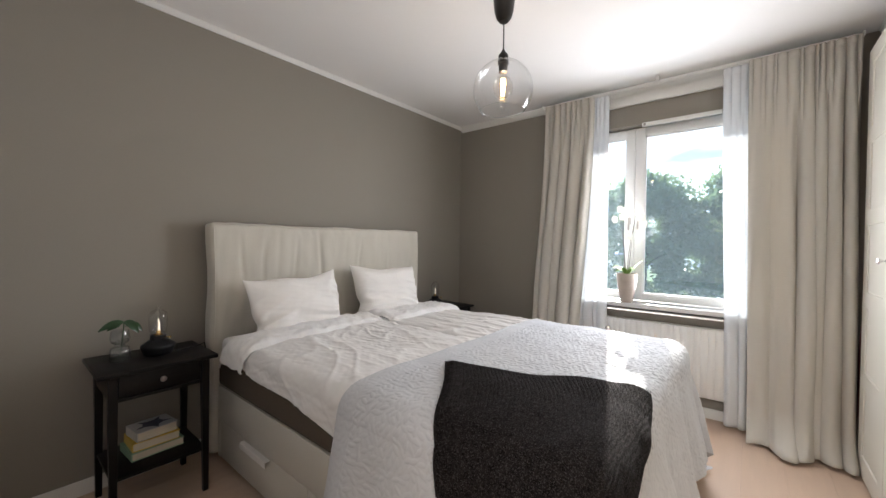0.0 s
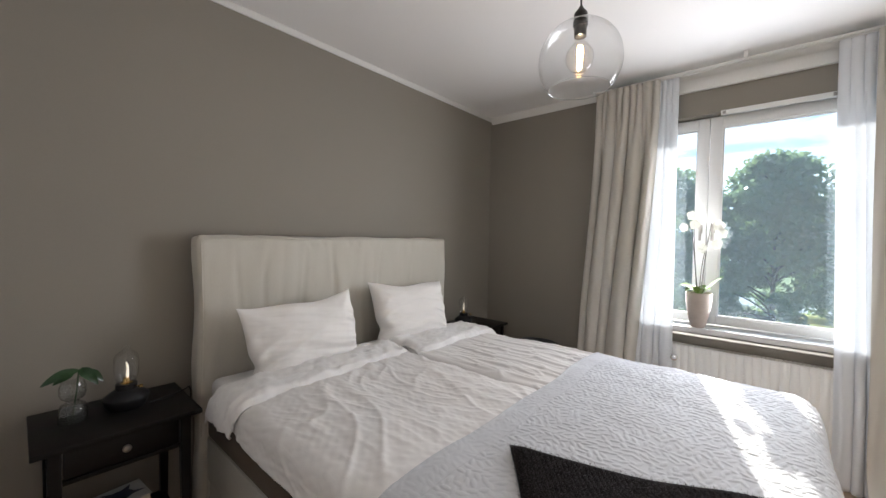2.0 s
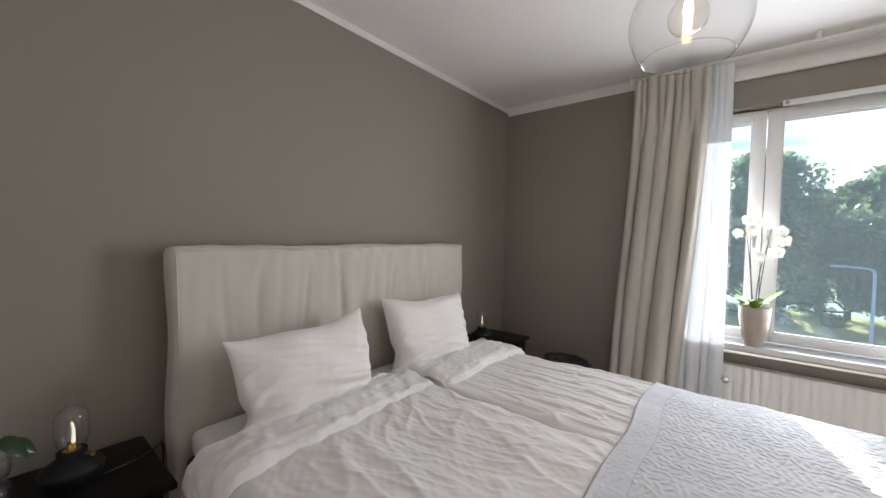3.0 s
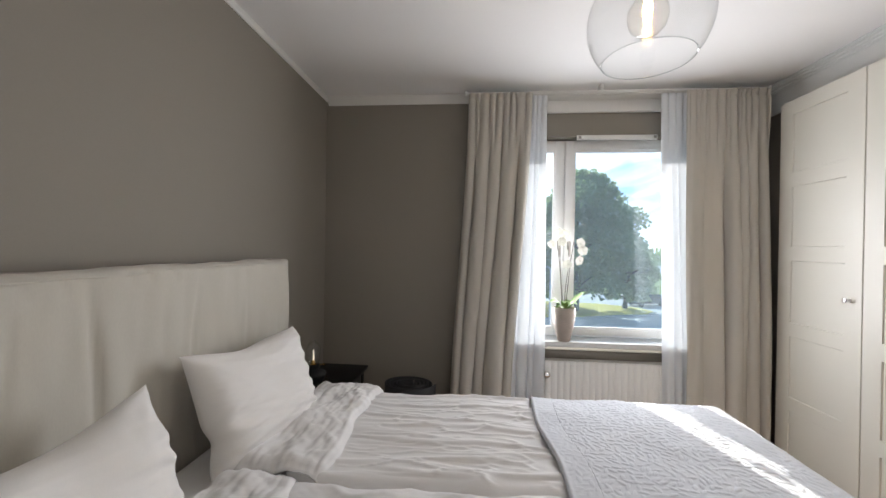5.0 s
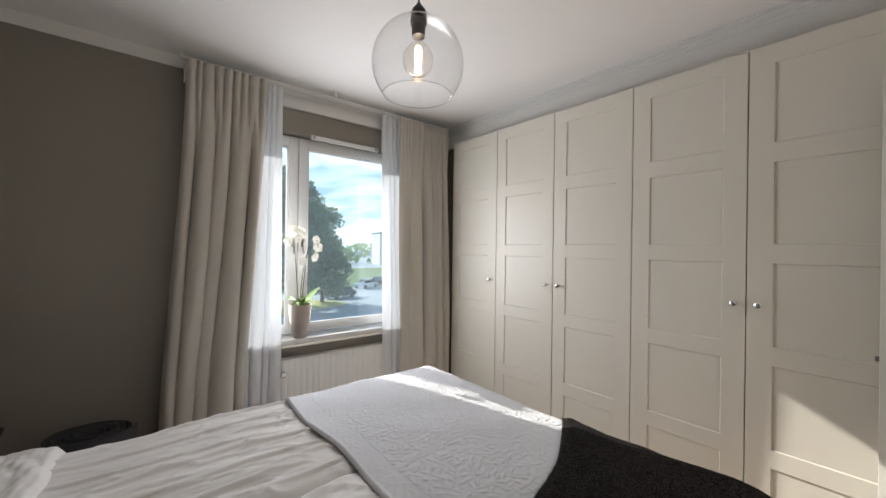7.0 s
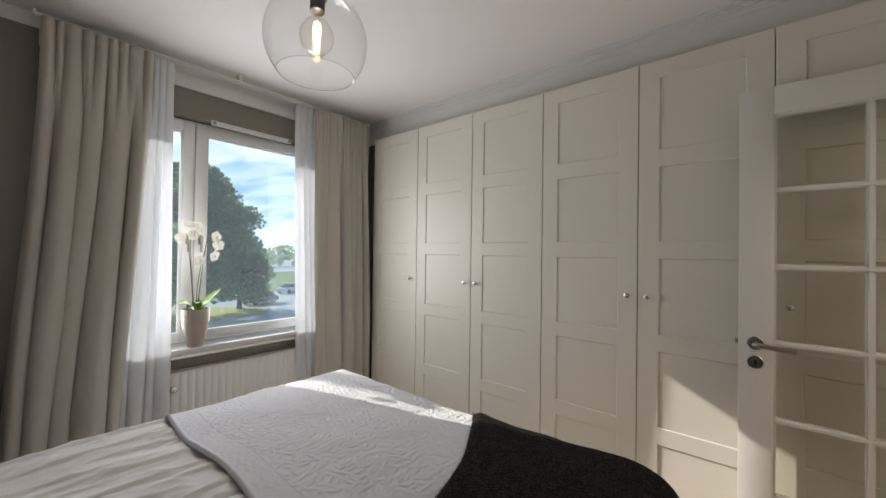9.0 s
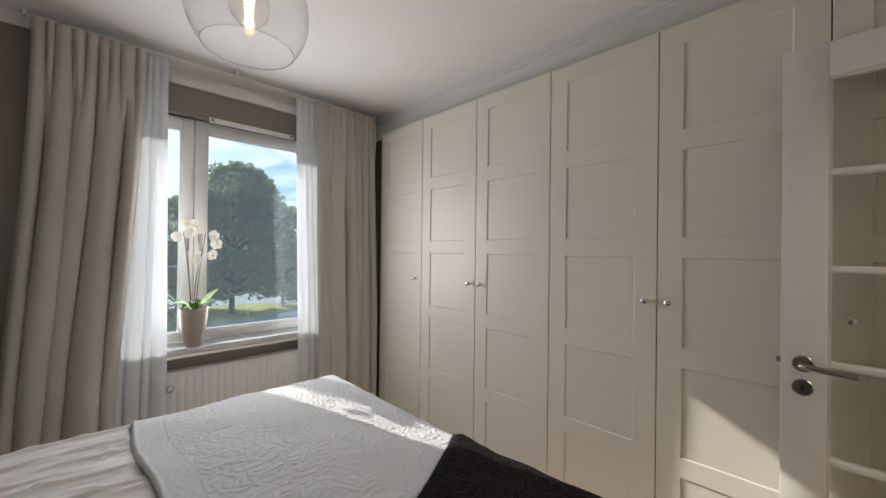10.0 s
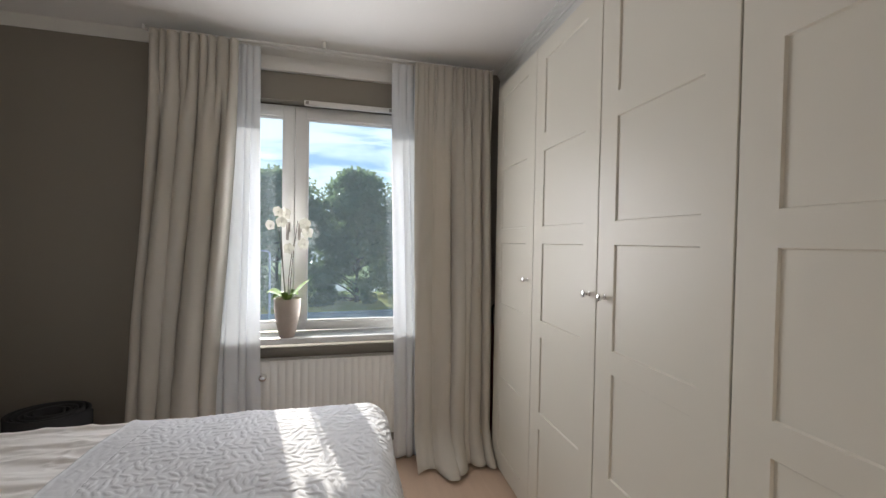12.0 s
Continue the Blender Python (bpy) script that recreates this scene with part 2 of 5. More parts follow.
def tube(bm, pts, r, seg=8, r1=None):
    pts = [Vector(p) for p in pts]
    rings = []
    for i, p in enumerate(pts):
        d = (pts[min(i + 1, len(pts) - 1)] - pts[max(i - 1, 0)]).normalized()
        s = d.cross(Vector((0.123, 0.31, 0.94))).normalized()
        u = d.cross(s)
        rr = r if r1 is None else r + (r1 - r) * i / (len(pts) - 1)
        rings.append([bm.verts.new(p + (s * math.cos(2 * math.pi * k / seg) + u * math.sin(2 * math.pi * k / seg)) * rr) for k in range(seg)])
    for a, b in zip(rings, rings[1:]):
        for k in range(seg):
            bm.faces.new((a[k], a[(k + 1) % seg], b[(k + 1) % seg], b[k]))
    bm.faces.new(rings[0][::-1])
    bm.faces.new(rings[-1])
    return bm


def bez(p0, p1, p2, n=10):
    p0, p1, p2 = Vector(p0), Vector(p1), Vector(p2)
    return [p0 * (1 - t) ** 2 + p1 * 2 * t * (1 - t) + p2 * t * t for t in (i / n for i in range(n + 1))]


def smooth(me, angle=40):
    for p in me.polygons:
        p.use_smooth = True
    try:
        me.set_sharp_from_angle(angle=radians(angle))
    except AttributeError:
        pass


def part(name, bm, material, parent=None, label="", soft=True):
    me = bpy.data.meshes.new(name)
    bmesh.ops.recalc_face_normals(bm, faces=bm.faces)
    bm.to_mesh(me)
    bm.free()
    me.materials.append(material)
    if soft:
        smooth(me)
    ob = new(name, me)
    ob.parent = parent
    if label:
        ob["label"] = label
    return ob


def sheet(name, P, material, parent=None, thick=0.0, label="", closed=False):
    """A part from a grid of points, shape (nu, nv, 3)."""
    nu, nv = P.shape[:2]
    me = bpy.data.meshes.new(name)
    idx = np.arange(nu * nv).reshape(nu, nv)
    if closed:
        idx = np.vstack([idx, idx[:1]])
    f = np.stack([idx[:-1, :-1], idx[1:, :-1], idx[1:, 1:], idx[:-1, 1:]], -1).reshape(-1, 4)
    me.from_pydata(P.reshape(-1, 3).tolist(), [], f.tolist())
    me.materials.append(material)
    for p in me.polygons:
        p.use_smooth = True
    ob = new(name, me)
    ob.parent = parent
    if thick:
        s = ob.modifiers.new("thickness", "SOLIDIFY")
        s.thickness = thick
        s.offset = 0
    if label:
        ob["label"] = label
    return ob


def thing(name, loc=(0, 0, 0), label="", category="", group="", kind=""):
    e = new(name)
    e.location = loc
    e.empty_display_size = 0.1
    return tagged(e, label, category, group, kind)


def setting(name, bm, material, label="", category=""):
    return tagged(part(name, bm, material), label, category, kind="structure")


def smoothstep(a, b, x):
    t = np.clip((x - a) / (b - a), 0, 1)
    return t * t * (3 - 2 * t)


def fbm(X, Y, seed=0, octaves=4, base=1.0, rough=0.5):
    """Smooth noise on arrays, by sums of randomly turned waves."""
    rng = np.random.RandomState(seed)
    out = np.zeros_like(X)
    amp = 1.0
    f = base
    for _ in range(octaves):
        s = np.zeros_like(X)
        for _ in range(7):
            a = rng.uniform(0, 2 * np.pi)
            k = f * rng.uniform(0.6, 1.6)
            s += np.sin((X * np.cos(a) + Y * np.sin(a)) * k * 2 * np.pi + rng.uniform(0, 6.28))
        out += amp * s / 3.5
        amp *= rough
        f *= 2.0
    return out


# ---- structure ----
floor = thing("floor", (0, 0, 0), "light oak plank floor with a pinkish tone", "floor", kind="structure")
part("subfloor", boxm(XW, XE, -2.6, YN, -0.20, -0.012), M_DARK, floor)

setting("wall_west", boxm(XW - 0.15, XW, -2.6, YN + 0.3, -0.2, ZC), M_WALL, "matt taupe grey painted wall", "wall")
WX0, WX1, WZ0, WZ1 = -2.50, -0.95, 0.70, 2.185
bm = bmesh.new()
box(bm, XW, WX0, YN, YN + 0.30, -0.2, ZC)
box(bm, WX1, XE + 0.15, YN, YN + 0.30, -0.2, ZC)
box(bm, WX0, WX1, YN, YN + 0.30, WZ1, ZC)
box(bm, WX0, WX1, YN, YN + 0.30, -0.2, WZ0)
setting("wall_north", bm, M_WALL, "matt taupe grey painted wall round the window", "wall")
setting("wall_east", boxm(XE, XE + 0.15, -2.6, YN, -0.2, ZC), M_WALL, "taupe wall behind the wardrobes", "wall")
DX0, DX1 = -1.575, -0.775
# Unseen wall, made white so that it throws light back into the room.
bm = bmesh.new()
box(bm, XW, DX0, YS - 0.12, YS, -0.012, ZC)
box(bm, DX1, XE, YS - 0.12, YS, -0.012, ZC)
box(bm, DX0, DX1, YS - 0.12, YS, 2.06, ZC)
setting("wall_south", bm, M_CEIL, "unseen wall with the doorway, white to bounce light into the room", "wall")
bm = bmesh.new()
box(bm, XW, XE, -2.75, -2.6, -0.2, ZC)
box(bm, XW + 0.8, XW + 0.95, -2.6, YS - 0.12, -0.012, ZC)
setting("hall_wall", bm, M_TRIM, "plain pale hall wall", "wall")
setting("ceiling", boxm(XW - 0.15, XE + 0.15, -2.75, YN + 0.3, ZC, ZC + 0.2), M_CEIL, "smooth white painted ceiling", "ceiling")


def moulding(name, prof, p0, p1, out, material=M_TRIM):
    """A strip with the profile prof of (away from the wall, up), from p0 to p1."""
    bm = bmesh.new()
    p0, p1, out = Vector(p0), Vector(p1), Vector(out)
    a = [bm.verts.new(p0 + out * u + Vector((0, 0, w))) for u, w in prof]
    b = [bm.verts.new(p1 + out * u + Vector((0, 0, w))) for u, w in prof]
    n = len(prof)
    for i in range(n):
        bm.faces.new((a[i], a[(i + 1) % n], b[(i + 1) % n], b[i]))
    bm.faces.new(a[::-1])
    bm.faces.new(b)
    return setting(name, bm, material, "white painted ceiling strip", "trim")


COVE = [(0.0, -0.034), (0.008, -0.034), (0.012, -0.028), (0.013, -0.006), (0.010, 0.0), (0.0, 0.0)]
COVE_N = [(0.0, -0.062), (0.006, -0.062), (0.010, -0.045), (0.016, -0.020), (0.020, 0.0), (0.0, 0.0)]
moulding("trim", COVE, (XW, YS, ZC), (XW, YN, ZC), (1, 0, 0))
moulding("trim", COVE_N, (XW + 0.014, YN, ZC), (XD, YN, ZC), (0, -1, 0))
moulding("trim", COVE, (XW + 0.014, YS, ZC), (XD, YS, ZC), (0, 1, 0))
BASE = [(0.0, 0.0), (0.012, 0.0), (0.012, 0.062), (0.006, 0.070), (0.0, 0.070)]
for nm, p0, p1, o in (("baseboard", (XW, YS, 0), (XW, YN, 0), (1, 0, 0)), ("baseboard", (XW + 0.012, YN, 0), (XD + 0.02, YN, 0), (0, -1, 0)), ("baseboard", (XW + 0.012, YS, 0), (DX0 - 0.07, YS, 0), (0, 1, 0))):
    ob = moulding(nm, BASE, p0, p1, o)
    ob["label"] = "low white painted baseboard"

# doorway lining and architrave
bm = bmesh.new()
for x0, x1 in ((DX0 - 0.065, DX0), (DX1, DX1 + 0.065)):
    box(bm, x0, x1, YS + 0.001, YS + 0.013, 0, 2.125, 0.003)
box(bm, DX0, DX1, YS + 0.001, YS + 0.013, 2.06, 2.125, 0.003)
setting("trim", bm, M_TRIM, "white painted doorway architrave", "trim")

# ---- window ----
win = thing("window_1", (0, 0, 0), "white painted casement window with a narrow and a wide sash", "window", kind="structure")
YF = 4.19
F0, F1, FZ0, FZ1 = -2.50, -0.95, 0.785, 2.185
bm = bmesh.new()
box(bm, F0, F0 + 0.045, YF + 0.015, YF + 0.11, FZ0, FZ1, 0.002)
box(bm, F1 - 0.045, F1, YF + 0.015, YF + 0.11, FZ0, FZ1, 0.002)
box(bm, F0 + 0.045, F1 - 0.045, YF + 0.015, YF + 0.11, FZ1 - 0.03, FZ1, 0.002)
box(bm, F0 + 0.045, F1 - 0.045, YF + 0.015, YF + 0.11, FZ0, FZ0 + 0.02, 0.002)
part("window_frame", bm, M_WINPAINT, win)


def sash(name, x0, x1, z0, z1, g):
    gx0, gx1, gz0, gz1 = g
    bm = bmesh.new()
    y0, y1 = YF - 0.02, YF + 0.035
    box(bm, x0, gx0, y0, y1, z0, z1, 0.004)
    box(bm, gx1, x1, y0, y1, z0, z1, 0.004)
    box(bm, gx0, gx1, y0, y1, gz1, z1, 0.004)
    box(bm, gx0, gx1, y0, y1, z0, gz0, 0.004)
    t = 0.009
    box(bm, gx0, gx0 + t, y0 + 0.012, y1 - 0.014, gz0 + t, gz1 - t)
    box(bm, gx1 - t, gx1, y0 + 0.012, y1 - 0.014, gz0 + t, gz1 - t)
    box(bm, gx0, gx1, y0 + 0.012, y1 - 0.014, gz1 - t, gz1)
    box(bm, gx0, gx1, y0 + 0.012, y1 - 0.014, gz0, gz0 + t)
    s = part(name, bm, M_WINPAINT, win)
    p = part("pane", boxm(gx0 + t - 0.002, gx1 - t + 0.002, YF + 0.021, YF + 0.025, gz0 + t - 0.002, gz1 - t + 0.002), M_PANE, s, "clear window glass")
    p.visible_shadow = False
    return s


sash("left_sash", F0 + 0.03, -1.903, FZ0 + 0.005, FZ1 - 0.012, (-2.40, -1.966, 0.842, 2.106))
sash("right_sash", -1.898, F1 - 0.03, FZ0 + 0.005, FZ1 - 0.012, (-1.832, -1.05, 0.842, 2.106))
for hx in (-1.935, -1.866):
    bm = bmesh.new()
    box(bm, hx - 0.012, hx + 0.012, YF - 0.028, YF - 0.020, 1.40, 1.46, 0.003)
    box(bm, hx - 0.009, hx + 0.009, YF - 0.046, YF - 0.028, 1.435, 1.452, 0.003)
    box(bm, hx - 0.008, hx + 0.008, YF - 0.056, YF - 0.046, 1.35, 1.455, 0.003)
    part("window_handle", bm, M_STEEL, win, "dull metal window handle")
part("window_sill", boxm(-2.58, -0.90, 4.015, YF + 0.005, 0.745, 0.781, 0.005), M_SILL, win, "pale polished sill board")
bm = boxm(WX0, WX1, YF + 0.11, YN + 0.36, 0.72, 0.755)
part("outer_sill", bm, M_STEEL, win, "dull metal outer sill")

# board under the ceiling along the curtain rail
setting("curtain_board", boxm(-2.585, XD - 0.005, YN - 0.03, YN - 0.001, 2.345, 2.424, 0.003), M_TRIM, "white board above the window", "trim")

# ---- wardrobe front above the doors ----
setting("wardrobe_frieze", boxm(XD + 0.090, XD + 0.105, YS, YN, 2.303, ZC - 0.052), M_FRIEZE, "pale grey-white board above the wardrobe doors", "trim")
CROWN = [(0.0, -0.052), (0.005, -0.052), (0.007, -0.040), (0.013, -0.037), (0.014, -0.026), (0.021, -0.023), (0.022, -0.012), (0.029, -0.009), (0.030, 0.0), (0.0, 0.0)]
ob = moulding("trim", CROWN, (XD + 0.090, YS, ZC), (XD + 0.090, YN - 0.022, ZC), (-1, 0, 0), M_FRIEZE)
ob["label"] = "stepped pale crown moulding above the wardrobes"
setting("wardrobe_filler", boxm(XD + 0.03, XD + 0.05, YS, 0.886, 0, 2.30), M_WARD, "cream filler board beside the wardrobes", "trim")
setting("wardrobe_end_board", boxm(XD + 0.02, XE, 3.905, 3.918, 0, 2.30), M_WARD, "cream end board of the wardrobes", "trim")


# ---- wardrobes ----
PANELS = [(0.12, 0.482), (0.558, 0.916), (0.994, 1.356), (1.436, 1.790), (1.872, 2.215)]


def door_mesh(bm, w, z0, z1, stile, panels, thick, depth, ch=0.0035):
    """A framed door with sunk panels, its front at x = 0 facing -x, along y from 0 to w."""
    ys = [0, stile, w - stile, w]
    zs = [z0]
    for a, b in panels:
        zs += [a, b]
    zs.append(z1)

    def quad(*p):
        bm.faces.new([bm.verts.new(q) for q in p])
    c = 0.002
    for j in range(3):
        for k in range(len(zs) - 1):
            ya, yb, za, zb = ys[j], ys[j + 1], zs[k], zs[k + 1]
            if j == 0:
                ya += c
            if j == 2:
                yb -= c
            if k == 0:
                za += c
            if k == len(zs) - 2:
                zb -= c
            if j == 1 and k % 2 == 1:
                o = [(0, ya, za), (0, yb, za), (0, yb, zb), (0, ya, zb)]
                i = [(depth, ya + ch, za + ch), (depth, yb - ch, za + ch), (depth, yb - ch, zb - ch), (depth, ya + ch, zb - ch)]
                quad(*i)
                for n in range(4):
                    quad(o[n], o[(n + 1) % 4], i[(n + 1) % 4], i[n])
            else:
                quad((0, ya, za), (0, yb, za), (0, yb, zb), (0, ya, zb))
    o = [(0, c, z0 + c), (0, w - c, z0 + c), (0, w - c, z1 - c), (0, c, z1 - c)]
    m = [(c, 0, z0), (c, w, z0), (c, w, z1), (c, 0, z1)]
    b = [(thick, 0, z0), (thick, w, z0), (thick, w, z1), (thick, 0, z1)]
    for n in range(4):
        quad(o[n], o[(n + 1) % 4], m[(n + 1) % 4], m[n])
        quad(m[n], m[(n + 1) % 4], b[(n + 1) % 4], b[n])
    quad(*b)
    bmesh.ops.remove_doubles(bm, verts=bm.verts, dist=0.0001)
    return bm


def knob_mesh(x, y, z):
    bm = bmesh.new()
    prof = [(0.0, 0.0), (0.009, 0.0), (0.009, 0.002), (0.005, 0.004), (0.005, 0.012), (0.010, 0.016), (0.0135, 0.022), (0.0125, 0.027), (0.008, 0.030), (0.0, 0.031)]
    lathe(bm, prof[1:-1], 20, cap0=True, cap1=True)
    bmesh.ops.transform(bm, matrix=Matrix.Translation((x, y, z)) @ Matrix.Rotation(-math.pi / 2, 4, "Y"), verts=bm.verts)
    return bm


def wardrobe(y0, width, knobs):
    """A wardrobe from y0 northwards; knobs: for each door of half a metre, the knob's y in the door."""
    w = thing("wardrobe", (XD, y0, 0), "cream fitted wardrobe with framed panel doors, closed", "wardrobe", "row of fitted wardrobes")
    bm = bmesh.new()
    box(bm, 0.0225, 0.60, 0.001, 0.017, 0.0, 2.302)
    box(bm, 0.0225, 0.60, width - 0.017, width - 0.001, 0.0, 2.302)
    box(bm, 0.0225, 0.60, 0.017, width - 0.017, 2.286, 2.302)
    box(bm, 0.0225, 0.60, 0.017, width - 0.017, 0.05, 0.066)
    box(bm, 0.59, 0.60, 0.017, width - 0.017, 0.066, 2.286)
    part("body", bm, M_WARDIN, w)
    part("plinth", boxm(0.03, 0.045, 0.017, width - 0.017, 0.0, 0.05), M_WARD, w)
    for i, k in enumerate(knobs):
        d = part("door", door_mesh(bmesh.new(), 0.496, 0.012, 2.298, 0.087, PANELS, 0.018, 0.006), M_WARD, w)
        d.location = (0, i * 0.5 + 0.002, 0)
        part("knob", knob_mesh(0, k, 1.172), M_CHROME, d, "round chrome knob")
    return w


wardrobe(3.392, 0.5, [0.055])
wardrobe(2.392, 1.0, [0.452, 0.040])
wardrobe(1.392, 1.0, [0.452, 0.040])
wardrobe(0.892, 0.5, [0.452])

# ---- glazed room door, open against the wardrobes ----
gd = thing("door_1", (-0.775, 0.78, 0), "white glazed interior door standing open, with glazing bars", "door", kind="structure")
bm = bmesh.new()
LW, TH = 0.722, 0.040
box(bm, 0, TH, 0, 0.107, 0.008, 2.028, 0.002)
box(bm, 0, TH, LW - 0.104, LW, 0.008, 2.028, 0.002)
box(bm, 0, TH, 0.107, LW - 0.104, 1.920, 2.028, 0.002)
box(bm, 0, TH, 0.107, LW - 0.104, 0.008, 0.155, 0.002)
part("door_frame", bm, M_DOOR, gd)
GY0, GY1 = 0.107, LW - 0.104
gm = (GY0 + GY1) / 2 + 0.004
zr = [0.155, 0.449, 0.743, 1.037, 1.331, 1.626, 1.920]
bm = bmesh.new()


def bar_v(y, z0, z1):
    box(bm, 0.004, TH - 0.004, y - 0.006, y + 0.006, z0, z1)
    box(bm, 0.010, TH - 0.010, y - 0.011, y + 0.011, z0, z1)


for z in zr[1:-1]:
    box(bm, 0.004, TH - 0.004, GY0, GY1, z - 0.006, z + 0.006)
    box(bm, 0.010, TH - 0.010, GY0, GY1, z - 0.011, z + 0.011)
for a, b in zip(zr, zr[1:]):
    bar_v(gm, a + 0.0065, b - 0.0065)
for a, b in ((GY0, GY0 + 0.009), (GY1 - 0.009, GY1)):
    box(bm, 0.006, TH - 0.006, a, b, zr[0], zr[-1])
box(bm, 0.006, TH - 0.006, GY0 + 0.009, GY1 - 0.009, zr[0], zr[0] + 0.009)
box(bm, 0.006, TH - 0.006, GY0 + 0.009, GY1 - 0.009, zr[-1] - 0.009, zr[-1])
part("glazing_bars", bm, M_DOOR, gd)
for a, b in zip(zr, zr[1:]):
    for y0, y1 in ((GY0, gm), (gm, GY1)):
        part("pane", boxm(0.018, 0.022, y0 + 0.011, y1 - 0.011, a + 0.011, b - 0.011), M_DOORGLASS, gd)
HY = LW - 0.052


def rose(z, r, bmx=None):
    b = bmesh.new()
    lathe(b, [(r, 0.0), (r, 0.006), (r * 0.9, 0.009), (0.004, 0.009)], 28, cap1=True)
    bmesh.ops.transform(b, matrix=Matrix.Translation((0, HY, z)) @ Matrix.Rotation(-math.pi / 2, 4, "Y"), verts=b.verts)
    return b


h = part("door_handle", rose(1.032, 0.026), M_STEEL, gd, "dark polished metal lever handle")
bm = bmesh.new()
tube(bm, [(-0.005, HY, 1.032), (-0.03, HY, 1.032), (-0.045, HY, 1.032), (-0.053, HY - 0.012, 1.032), (-0.055, HY - 0.03, 1.031), (-0.055, HY - 0.07, 1.027), (-0.053, HY - 0.115, 1.024)], 0.0095, 14)
part("lever", bm, M_STEEL, h)
h = part("key_rose", rose(0.958, 0.026), M_STEEL, gd, "dark oval lock rose")
part("keyhole", boxm(-0.0105, -0.0085, HY - 0.004, HY + 0.004, 0.945, 0.968, 0.001), M_DARK, h)
part("latch", boxm(0.013, 0.027, LW, LW + 0.012, 1.022, 1.040, 0.002), M_STEEL, gd)


# ---- bed ----
bed = thing("bed", (-2.47, 2.44, 0), "made double bed with cream drawer base and taupe mattress cover", "bed")
OFF = Vector((2.47, -2.44, 0))


def bpart(name, bm, m, parent=None, label=""):
    bmesh.ops.translate(bm, vec=OFF, verts=bm.verts)
    return part(name, bm, m, parent or bed, label)


BYN, BXF = 1.655, -1.50
bm = bmesh.new()
bpart("side_rail", boxm(BX0, BXF, BYN + 0.002, BYN + 0.02, 0.222, 0.415, 0.002), M_BEDBASE)
bpart("side_panel", boxm(BX0, BXF, 3.215, 3.235, 0.015, 0.415, 0.002), M_BEDBASE)
bpart("foot_panel", boxm(BXF - 0.02, BXF, BYN + 0.02, 3.215, 0.015, 0.415, 0.002), M_BEDBASE)
bpart("leg_panel", boxm(BX0, BX0 + 0.018, BYN + 0.002, BYN + 0.02, 0.015, 0.222), M_BEDBASE)
bpart("slat_board", boxm(BX0 + 0.018, BXF - 0.02, BYN + 0.02, 3.215, 0.38, 0.40), M_BEDBASE)
bpart("middle_panel", boxm(BX0 + 0.018, BXF - 0.02, BYN + 0.10, BYN + 0.11, 0.015, 0.38), M_BEDBASE)
for x0, x1 in ((BX0 + 0.021, -2.545), (-2.541, BXF - 0.003)):
    dr = bpart("drawer_front", boxm(x0, x1, BYN + 0.004, BYN + 0.022, 0.018, 0.218, 0.002), M_BEDBASE)
    c = (x0 + x1) / 2
    bm = bmesh.new()
    box(bm, c - 0.135, c + 0.135, BYN - 0.022, BYN - 0.018, 0.186, 0.216, 0.0015)
    box(bm, c - 0.135, c + 0.135, BYN - 0.018, BYN + 0.003, 0.212, 0.216)
    bpart("handle", bm, M_TRIM, dr, "flat white drawer pull")


def slab(x0, x1, y0, y1, z0, z1, bev, seg=4):
    return boxm(x0, x1, y0, y1, z0, z1, bev, seg)


bpart("mattress", slab(BX0, BX1 - 0.02, BYN - 0.002, 3.235, 0.4155, 0.595, 0.03), M_MATTR)
bpart("topper", slab(BX0 + 0.003, BX1 - 0.02, BYN + 0.01, 3.225, 0.590, 0.685, 0.035), M_SHEET)

